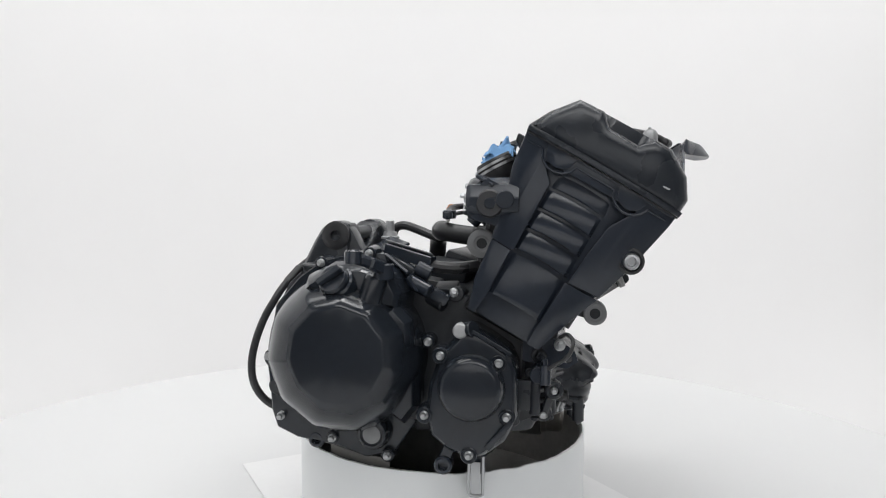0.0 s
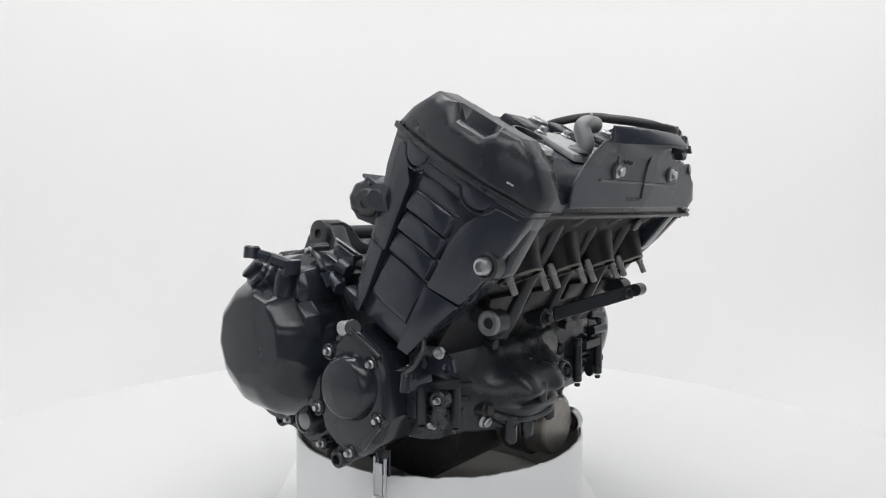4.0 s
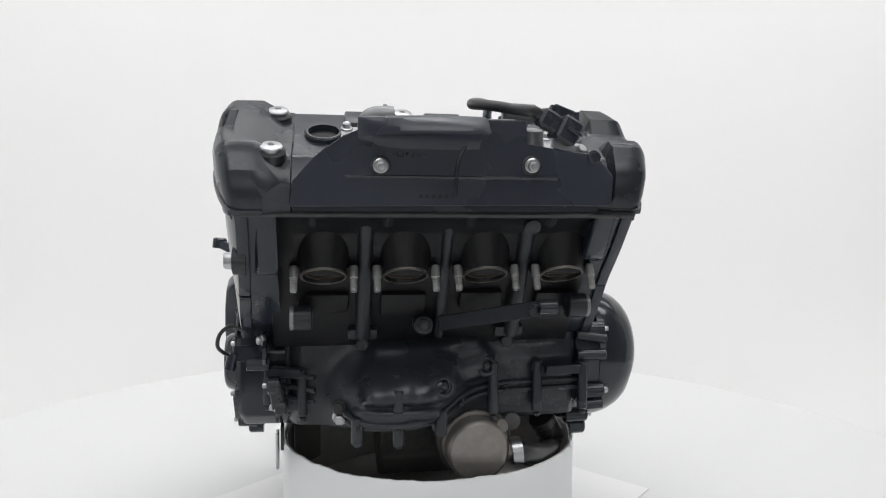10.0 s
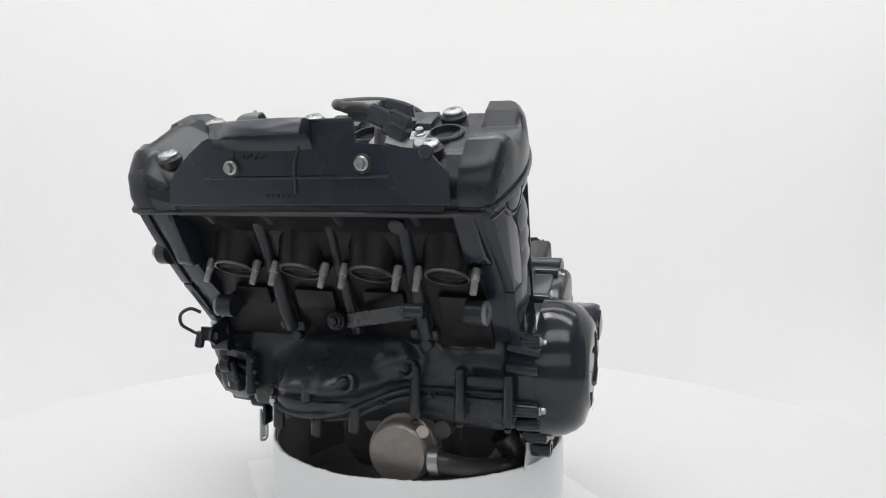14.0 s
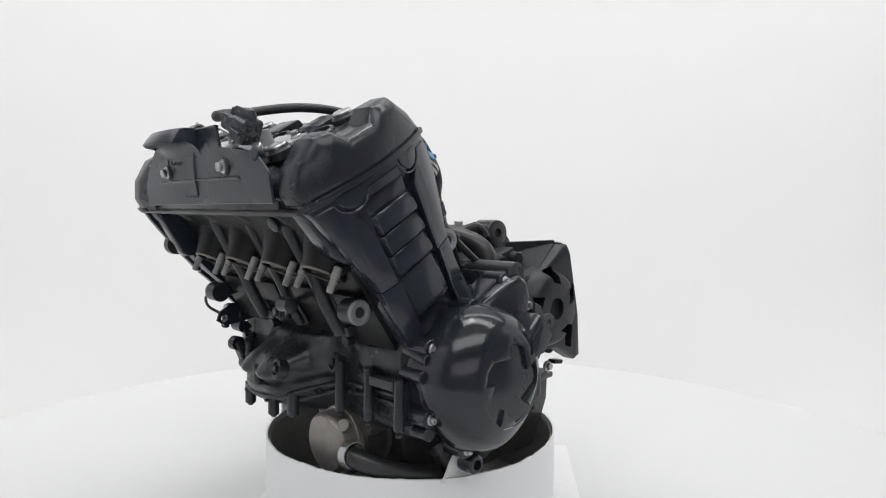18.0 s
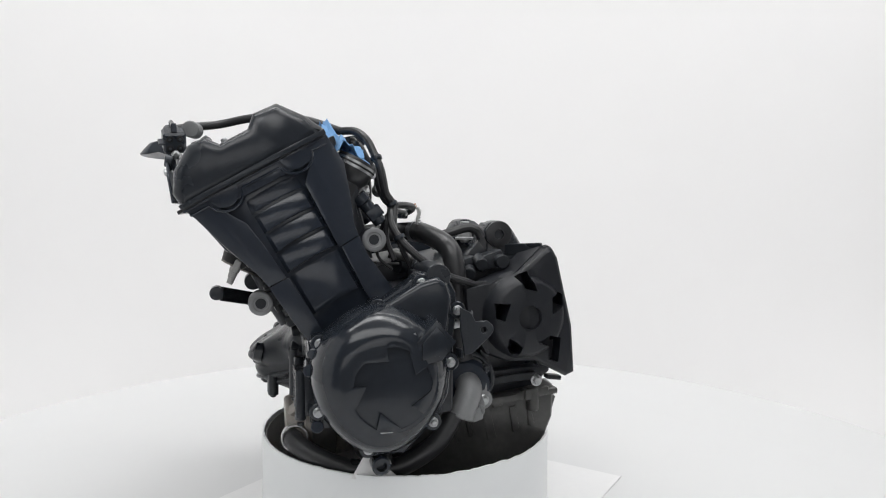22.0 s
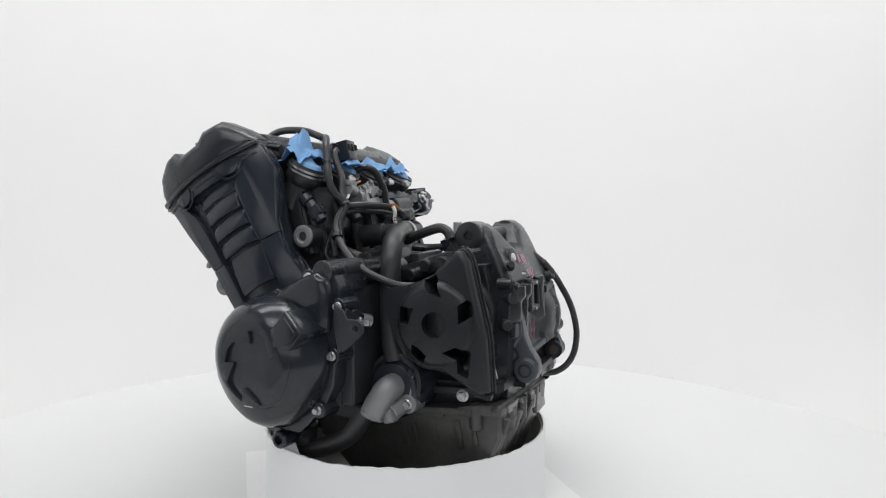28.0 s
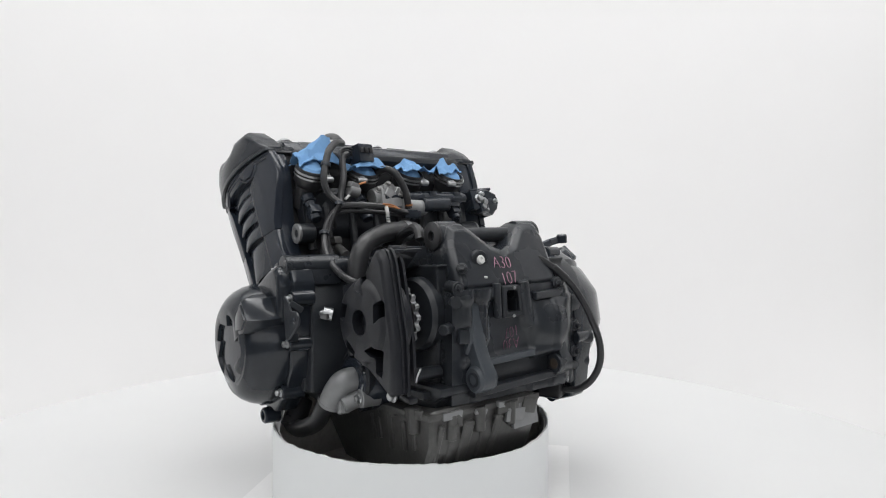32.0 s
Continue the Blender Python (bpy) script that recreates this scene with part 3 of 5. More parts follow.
    # strap across the front with its bolts
    st = part("strap", joined(bar((212, -14, 153), (268, 84, 176), 17, 4), lathe([(8, -9), (8, 9), (5, 10)], (273, 90, 178), LEFT, 20)), "case", eng, "flat black steel strap across the barrels")
    bolt((212, -31, 151), (0.95, -0.1, 0.1), st, 8, material="cast")
    part("boss", rod((190, -31, 152), (211, -31, 151), 11), "cast", st)
    bolt((266, 78, 174), (0.85, -0.4, 0), st, 6.5, material="cast")


def build_cover(eng):
    mid = [(-87, 1), (-83, 22), (-62, 38), (46, 40), (76, 24), (86, 1)]
    wells = [lathe([(14.8, -42), (14.8, 20)], hp(-2, y, 36), UP, 28) for y in (-139, -55, 30, 113)]
    cov = part("valve_cover", carved(bank(mid, -186, 132, 4), *wells), "plastic", eng, "black valve cover with spark plug wells")
    part("cover_seam", bowed(bowed(bank([(-90, -2), (-90, 2), (90, 2), (90, -2)], -245, 190, 1), 1), -1), "rubber", cov)
    # outlines of one end cap: against the cover, full crown, and with the notch in the crown
    low = [(-88, 0), (-89, 5), (-79, 22), (-60, 39), (-30, 40), (-16, 40.5), (17, 41), (29, 41), (47, 41), (75, 26), (87, 12), (87, 0)]
    full = [(-89, 0), (-91, 7), (-79, 28), (-58, 53), (-30, 54), (-16, 54.5), (17, 55), (29, 55.5), (48, 56), (76, 40), (90, 20), (89, 0)]
    notch = full[:5] + [(-17, 42), (17, 42)] + full[7:]
    fl = [(-90, 0), (-90.5, 6), (91, 6), (90, 0)]
    # rings from the cover outwards; the notch runs through the whole crown of the left cap only
    inner = {-1: ((-168, inset(low, 2)), (-170, low), (-179, low), (-204, full), (-226, full), (-229, notch)),
             1: ((120, inset(low, 2)), (122, low), (145, low), (150, notch), (158, notch), (170, notch))}
    slim = lambda prof, side: [(s * 0.935 if side > 0 and s > 0 else s, h) for s, h in prof]  # front half of the left cap is narrowed to fit the camera's view
    for side, y1 in ((-1, -249), (1, 194)):
        tw = lambda h, d=side: d * -0.009 * max(0, h - 30) ** 2
        rings = [[hp(s, y, h) for s, h in slim(prof, side)] for y, prof in inner[side]]
        for back, d, k in ((10, 0, 0.7), (5, 1.6, 0.9), (1.8, 5, 1), (0, 12, 1)):
            rings.append([hp(s, y1 - side * back + k * tw(h), h) for s, h in slim(inset(notch, d) if d else notch, side)])
        c = part("end_cap", bowed(bevel(skin(rings), 3, 4, 40), side), "satin", cov, "satin black moulded end cap with a notched crown", 58)
        part("skirt", bowed(bank(slim(fl, side), y1 - side * 44, y1 + side * 1.4, 1.1), side), "satin", c)
    part("chip", joined(box((294, -238.6, 303), (7, 0.8, 1.6), (0, 25, 0), 0), box((297, -238.4, 301.5), (3, 0.8, 1.2), (0, 10, 0), 0)), "steel", cov, "small scratch down to bare metal")
    # spark plug wells
    for y in (-139, -55, 30, 113):
        a = hp(-2, y, 36)
        part("plug_well", lathe([(20, 0), (19.5, 7), (18, 8.5), (15.8, 8.5), (15.2, 6), (15.0, 1)], a, UP, 32, False), "plastic", cov)
        part("well_bore", lathe([(14.7, 2), (14.3, -30), (14, -41), (2, -41)], a, UP, 24), "dark", cov)
    for y in (-97, -12, 72):
        part("crown_pad", bank([(-58, 36), (-54, 45), (-22, 45), (-18, 38)], y - 20, y + 20, 2.5), "plastic", cov)
    # cover bolts on black grommets
    for p in ((214, -186, 374), (295, -188, 331), (214, 110, 375), (292, 111, 335), (211, -56, 374)):
        b = part("grommet", lathe([(14, -6), (14, 2), (12, 4), (4, 4)], p, UP, 24), "rubber", cov)
        bolt(Vector(p) + Vector(UP) * 4, UP, b, 10.5, "cap")
    # alloy plate with the pipe elbow
    pl = part("reed_plate", bank([(-8, 40), (-8, 47), (46, 47), (50, 40)], -122, -62, 2), "alloy", eng, "bare aluminium plate with a pipe elbow")
    part("elbow", joined(lathe([(14, 0), (13.5, 3), (10, 4.5), (9.4, 6)], hp(37, -98, 46), (0.2, 0, 0.98), 28),
                         tube([hp(37, -98, 46), hp(41, -98, 56), (289.5, -97, 362), (290.5, -93, 367), (291, -85, 368.5), (291, -72, 368.5)], 9, 20, 5)), "matte_alloy", pl, "grey cast pipe elbow")
    # Dark disc painted as the shaded mouth of the pipe.
    part("bore", lathe([(7, -0.5), (6.6, 0.5), (2, 0.5)], (291, -71.6, 368.5), (0, 1, 0), 24), "dark", pl)
    part("nipple", rod((291, -80, 376), (291, -80, 380), 2, seg=8), "steel", pl)
    for s, y in ((-2, -116), (40, -68), (-2, -66)):
        bolt(hp(s, y, 47), UP, pl, 6)
    pl2 = part("reed_plate", bank([(-2, 40), (-2, 46), (52, 46), (56, 38)], 40, 98, 2), "alloy", eng, "bare aluminium plate with a short pipe stub")
    part("elbow", joined(lathe([(15, 0), (13, 8), (11, 22)], hp(36, 66, 44), (0.3, 0, 0.95), 24), rod((302, 66, 372), (298, 34, 373), 10)), "matte_alloy", pl2, "grey cast pipe elbow")
    for s, y in ((48, 92), (8, 90)):
        bolt(hp(s, y, 46), UP, pl2, 6)
    # electrical plug clipped on the front
    back, face = Vector((324, 64, 369)), Vector((316, 101, 351))
    run = (face - back).normalized()
    over = run.cross(Vector((1, 0, 0))).normalized() * -1
    side_way = run.cross(over)
    con = part("plug_body", joined(bar(back, back + run * 24, 18, 16, over, 2.5), bar(back + run * 20, face, 25, 25, over, 2.5)), "plastic", eng, "black electrical plug clipped beside the heat shield")
    for f in (6, 14, 30):
        part("plug_ridge", bar(back + run * f + over * (9 if f < 20 else 13), back + run * (f + 5) + over * (9 if f < 20 else 13), 12, 5, over, 1), "plastic", con)
    part("latch", joined(bar(back + run * 10 + over * 13, back + run * 36 + over * 17, 9, 4, over, 1), bar(back + run * 33 + over * 15, back + run * 38 + over * 18, 11, 6, over, 1)), "plastic", con)
    part("keyway", bar(back + run * 26 + side_way * 13.5, face + side_way * 13.5, 8, 3, side_way, 0.8), "plastic", con)
    # Dark rods painted as shaded plug holes.
    for u in (-5.5, 5.5):
        for v in (-5.5, 5.5):
            part("socket", rod(face - run * 2 + over * u + side_way * v, face + run * 0.8 + over * u + side_way * v, 4, seg=14), "dark", con)
            part("pin", rod(face - run * 2 + over * u + side_way * v, face + run * 1.4 + over * u + side_way * v, 1.7, seg=10), "grey", con)
    part("boot", tube([tuple(back + run * 3), tuple(back - run * 6), (328, 51, 372), (322, 40, 373.5)], 5.8, 14), "rubber", con)
    part("clip", joined(bar((318, 78, 344), (312, 110, 336), 10, 2.5), rod((313, 108, 336), (318, 110, 340), 5)), "steel", con)


def build_shield(eng):
    out = [(-170, 281), (-167, 305), (-150, 324), (-138, 334), (-120, 346), (-107, 351), (-105, 358), (-60, 360), (50, 362), (52, 341), (89, 336), (121, 333), (140, 312), (140, 283)]
    front = lambda z: 314 + 0.16 * (z - 281)
    sh = part("heat_shield", diced(bevel(skin([[(front(z), y, z) for y, z in out], [(front(z) + 3, y, z) for y, z in out]]), 0.8, 1), 22), "shield", eng,
              "dark flat heat shield bolted across the head")
    # the top flares forward into a drooping lip
    flare = [(0, 332), (4, 340), (13, 345.5), (26, 348.5), (47, 345.5), (48, 347.5), (41, 354), (33, 360.5), (22, 363), (4, 363), (2, 358)]
    rings = []
    for y, k in ((-107, 0.1), (-96, 0.24), (-84, 0.45), (-70, 0.7), (-54, 0.88), (-36, 0.97), (-16, 0.98), (-4, 0.9), (6, 0.72)):
        rings.append([(front(z) + 2 + 0.9 * k * d, y + (d * 0.1 if y > -50 else 0), z) for d, z in flare])
    part("flared_lip", bevel(skin(rings), 0.8, 1, 40), "shield", sh, "", 40)
    part("lip", bar((front(361) + 1.5, -60, 361), (front(362) + 1.5, 50, 362), 3, 5), "plastic", sh)
    part("cross_rib", bar((front(309) + 3.5, -120, 309), (front(309) + 3.5, 84, 309), 3.5, 2.2), "plastic", sh)
    # Raised tube added in place of the shadow crease where the flare starts.
    part("stand_rib", tube([(front(z) + 2.6, y, z) for y, z in ((-15, 292), (-15, 306), (-14.5, 316), (-12, 328), (-4, 344))], 2.2, 8, 4), "plastic", sh)
    for y, z in ((-86, 319), (57, 321)):
        b = part("washer", lathe([(9.5, -4), (9.5, 1), (8.5, 2), (4, 2)], (front(z) + 3, y, z), (0.98, 0, -0.16), 24), "rubber", sh)
        bolt((front(z) + 5, y, z), (0.98, 0, -0.16), b, 7)
    part("mould_mark", lathe([(6.6, -0.4), (6.4, 0.5), (5.4, 0.6), (5.2, -0.4)], (front(342) + 3, -62, 342), (0.98, 0, -0.16), 28, False), "plastic", sh)
    ob = new("raised_code", text_mesh("-GF20<", 11, "plastic", 0.0007))
    ob.parent = sh
    ob.data.transform(pose(0, 0, 0, 0, -9, 0) @ Matrix(((0, 0, 1, 0), (1, 0, 0, 0), (0, 1, 0, 0), (0, 0, 0, 1))))
    ob.location = mm((front(331) + 3.4, -76, 327))
    part("raised_mark", box((front(331) + 3.2, -84, 331), (1.2, 5, 6.5), (0, 9, 0), 0.2), "plastic", sh)
    part("raised_code", joined(*[box((front(291) + 3.2, -48 + 6.0 * i, 291), (0.9, 3.8, 3.6), (0, 9, 0), 0.2) for i in range(6)]), "plastic", sh, "row of small raised marks in the moulding")
    part("pipe_bracket", joined(bar((316, 104, 330), (322, 122, 326), 14, 3), rod((318, 118, 330), (326, 119, 331), 7)), "plastic", sh)


def build_left(eng):
    alt = [(162, 133), (173, 101), (170, 75), (162, 56), (132, 30), (113, 14), (94, 4), (68, 4), (55, 17), (30, 43), (17, 69), (14, 105), (8, 165), (8, 184), (18, 203), (33, 211), (50, 206), (93, 178), (119, 165)]
    a = part("alternator_cover", prism(alt, "y", 160, 192, 4, 3), "gloss", eng, "glossy black alternator cover with a round dome")
    c = (97, 99)
    # dome: bowl, face ring, stepped sunk face
    body = []
    n = 72
    levels = [(190, 77), (205, 76), (218, 73), (230, 67.5), (238, 61), (243, 55), (246, 50), (247.6, 46.5)]
    for y, r in levels:
        ring = []
        for i in range(n):
            t = 2 * math.pi * i / n
            x, z = r * math.cos(t), r * math.sin(t)
            if z < -20 and y < 243:
                x *= 1 - 0.10 * min(1, (-z - 20) / 50)
                z *= 1.16
            ring.append((c[0] + x, y, c[1] + z))
        body.append(ring)
    body.append([(c[0] + 6 * math.cos(2 * math.pi * i / n), 248, c[1] + 6 * math.sin(2 * math.pi * i / n)) for i in range(n)])
    star = [(97, 135), (90, 136.5), (84, 136), (73, 131), (66, 105), (54, 113), (48, 101), (47, 94), (49, 87), (70, 72), (56, 62), (65, 55), (72, 51), (81, 48),
            (104, 67), (108, 49), (120, 58), (126, 65), (130, 72), (119, 96), (133, 95), (130, 109), (126, 115), (121, 120), (94, 121)]
    floor = lathe([(52, 0), (50, 4), (20, 6), (2, 6.2)], (90, 238.5, 93), LEFT, 48)
    part("dome", bevel(carved(skin(body), prism(star, "y", 238, 262, 0)), 0.9, 2, 40), "gloss", a, "glossy dome with a sunk five-clawed star", 40)
    part("star_floor", floor, "gloss", a)
    part("bridge", stepped([(66, 139), (43, 164), (20, 138), (36, 118), (64, 112)], "y", [(190, 0), (240, 0), (247, 1.5)], 1.2), "gloss", a)
    part("bridge_plate", stepped([(60, 138), (43, 157), (26, 138), (38, 124), (60, 119)], "y", [(245, 0), (249, 1)], 0.7), "gloss", a)
    part("upper_arm", stepped([(100, 172), (54, 200), (33, 206), (20, 198), (14, 180), (20, 130), (50, 150)], "y", [(186, 0), (203, 2), (208, 7)], 2.5), "gloss", a)
    part("upper_tube", joined(rod((30, 120, 204), (30, 196, 204), 14), rod((28, 20, 196), (28, 130, 200), 16), prism([(50, 206), (18, 208), (14, 180), (52, 184)], "y", 120, 170, 3)), "case", a)
    for x, y, z in ((50, 196, 197), (99, 195, 170), (163, 196, 133), (8, 195, 165), (16, 196, 106), (36, 197, 39), (165, 196, 58), (110, 196, 13)):
        b = part("bolt_seat", rod((x, y - 30, z), (x, y, z), 10.5, 10), "gloss", a)
        bolt((x, y, z), LEFT, b, 5.6)
    part("lug", joined(lathe([(11, -14), (11, 6), (9, 8), (6, 8), (5.5, 0)], (95, 190, -7), LEFT, 24), bar((95, 184, 2), (100, 176, 24), 14, 12)), "paint", a)
    part("maker_mark", joined(*[box((66 + 4.5 * i, 240.5 + 0.4 * i, 147 - 2 * (i % 2)), (3, 1.4, 3), (0, 30, 0), 0.3) for i in range(3)]), "steel", a, "three small bright dots in relief")
    part("chip", box((97, 247.4, 46), (13, 0.8, 0.8), (0, 0, 0), 0), "steel", a, "scratch down to bare metal")
    part("front_stub", joined(rod((168, 160, 128), (170, 198, 122), 6.5), rod((172, 160, 104), (174, 196, 104), 7)), "paint", eng)
    part("side_post", joined(rod((164, 170, 40), (166, 196, 42), 7), rod((166, 170, 58), (168, 192, 60), 6)), "paint", eng)
    # water pump and its outlet
    p = part("water_pump", joined(lathe([(40, -70), (38, 0), (34, 8), (30, 12), (12, 13)], (-22, 112, 58), LEFT, 40), prism([(-30, 95), (-52, 82), (-60, 58), (-50, 30), (-28, 18), (-8, 30), (0, 60), (-10, 88)], "y", 70, 118, 4)), "paint", eng, "black water pump housing")
    part("pump_rim", lathe([(36, -4), (36, 4), (34, 6), (31, 6), (29.5, 3), (24, 2), (23, 6), (20, 7), (18, 3)], (-24, 116, 66), LEFT, 48), "cast", p)
    el = part("outlet", tube([(-24, 106, 60), (-24, 124, 61), (-22, 137, 58), (-18, 143, 49), (-13, 146, 39), (-9, 147, 29)], 16, 24, 5), "matte_alloy", p, "bare cast aluminium pump outlet elbow")
    part("cut_end", lathe([(16.6, -3), (17, 0), (16, 1.6), (13.5, 1.2), (13, -4)], (-8.6, 147, 28.5), (0.36, 0.1, -0.93), 28), "matte_alloy", el)
    part("outlet_lug", lumpy(joined(box((-29, 141, 29), (15, 14, 17), (0, 20, 0), 3), rod((-36, 120, 40), (-30, 142, 32), 11)), 1, 60), "matte_alloy", el)
    part("bolt_lug", joined(rod((-44, 100, 41), (-44, 126, 41), 12), bar((-44, 116, 41), (-46, 112, 80), 16, 16)), "matte_alloy", p, "bare aluminium lug of the pump")
    bolt((-44, 126, 41), LEFT, p, 7)
    bolt((-48, 120, 80), LEFT, p, 6, material="cast")
    part("pump_hose", tube([(0, 148, 34), (8, 150, 18), (26, 152, -4), (70, 156, -24), (120, 146, -26), (160, 118, -18), (184, 92, -6), (184, 78, -4)], 12, 16), "rubber", eng, "black rubber coolant hose low along the case")
    part("hose_clamp", lathe([(16, -6), (16, 6), (14.6, 6), (14.6, -6)], (184, 82, -4), (0, 1, 0.1), 28, False), "steel", eng, "steel hose clamp")
    part("hose_end", joined(rod((100, 138, 8), (88, 158, -26), 17), rod((88, 156, -24), (86, 162, -28), 13)), "rubber", eng)
    part("chain_guide", joined(bar((-30, 74, 50), (-128, 74, 58), 10, 24, (0, 0, 1)), rod((-124, 60, 84), (-124, 116, 84), 8), rod((-50, 60, 100), (-50, 116, 100), 8)), "cast", eng)
    part("spring_wire", tube([(-146, 100, 96), (-152, 108, 90), (-156, 112, 84)], 1.2, 6), "steel", eng)


def build_sprocket_cover(eng):
    """Dished cover: walls, a sloping face, a raised disc, and pockets cut through both."""
    out = [(-12, 181), (-43, 187), (-77, 200), (-110, 231), (-118, 231), (-126, 219), (-136, 179), (-141, 160), (-147.5, 133), (-152, 74),
           (-140, 69), (-98, 91), (-65, 90), (-40, 99), (-24, 125), (-14, 154)]
    face = lambda x: 157 - 0.3 * max(0, x + 100)
    pockets = [[(-70, 196), (-86, 203), (-96, 178), (-80, 182)], [(-116, 170), (-126, 177), (-132, 174), (-133, 159), (-117, 149)],
               [(-98, 115), (-114, 123), (-131, 119), (-128, 88), (-115, 92), (-114, 109)], [(-60, 122), (-68, 118), (-78, 110), (-74, 101), (-65, 102), (-58, 111)],
               [(-42, 165), (-61, 164), (-54, 143), (-43, 146)]]
    knives = [prism(p, "y", 116, 190, 0) for p in pockets]
    rings = [[(x, min(139, face(x) - 16), z) for x, z in out]] + [[(x, face(x) + up, z) for x, z in (inset(out, d) if d else out)] for d, up in ((0, -3), (1.5, 0), (5, 2))]
    body = skin(rings)
    bmesh.ops.triangulate(body, faces=[f for f in body.faces if len(f.verts) > 4])
    sc = part("sprocket_cover", bevel(carved(body, *knives), 0.9, 1, 30), "matte_plastic", eng, "black plastic sprocket cover with star-shaped cutouts", 28)
    cx, cz = -87.2, 146.2
    knives = [prism(p, "y", 120, 190, 0) for p in pockets] + [lathe([(15, 0), (15, 60)], (cx, 130, cz), LEFT, 36)]
    disc = lathe([(56, -8), (53, 13), (48, 21), (44.5, 25), (42, 26.2), (5, 26.4)], (cx, 137.5, cz), LEFT, 64)
    part("disc", bevel(carved(disc, *knives), 0.7, 1, 34), "matte_plastic", sc, "", 26)
    part("edge_lip", tube([(x - 0.5, 147, z) for x, z in out[3:10]], 1.5, 6, 3), "matte_plastic", sc)
    part("rear_lip", tube([(x - 1.5, 140.5, z - (3 if z < 100 else 0)) for x, z in out[3:10]], 2.3, 6, 3), "matte_plastic", sc)
    # Plate added to block light behind the pockets and keep them dark.
    part("back_plate", prism(inset(out, 8), "y", 122, 126, 1), "matte_plastic", sc)
    part("front_wall", prism([(-12, 181), (-43, 187), (-52, 190), (-46, 140), (-44, 100), (-40, 99), (-24, 125), (-14, 154)], "y", 100, 141, 1.5), "matte_plastic", sc)
    part("top_wall", skin([[(-44, y, 184), (-77, y, 197), (-110, y, 228), (-118, y, 228), (-118, y, 231), (-109, y, 231.5), (-76, y, 200), (-43, y, 187)] for y in (96, 141)]), "matte_plastic", sc)
    part("top_flange", bar((-112, 140, 229), (-92, 70, 224), 15, 3), "case", sc)
    spr = part("front_sprocket", lathe([(34, -3.5), (34, 3.5), (14, 4), (12, -4)], (-86, 105, 148), LEFT, 36), "steel", eng, "worn steel drive sprocket behind its cover")
    for i in range(17):
        t = 2 * math.pi * (i + 0.3) / 17
        b, n = Vector((math.cos(t), 0, math.sin(t))), Vector((-math.sin(t), 0, math.cos(t)))
        c0 = Vector((-86, 105, 148)) + b * 31
        sec = [tuple(c0 + n * w + b * h) for w, h in ((-6.5, 0), (-5, 3.5), (-2.2, 8), (2.2, 8), (5, 3.5), (6.5, 0))]
        part("tooth", bevel(skin([[(x, 101.8, z) for x, y, z in sec], [(x, 108.2, z) for x, y, z in sec]]), 0.8, 1), "steel", spr)
    part("nut", bevel(lathe([(16, 0), (16, 10)], (-86, 109, 148), LEFT, 6), 1.5), "rust", spr)
    part("shaft_seal", lathe([(46, -20), (46, 12), (42, 18), (30, 20), (20, 20)], (-86, 70, 148), LEFT, 40), "cast", eng)
    part("foot_tab", box((-136, 128, 62), (20, 12, 6), (0, -8, 0), 1.5), "matte_plastic", sc)
    return sc


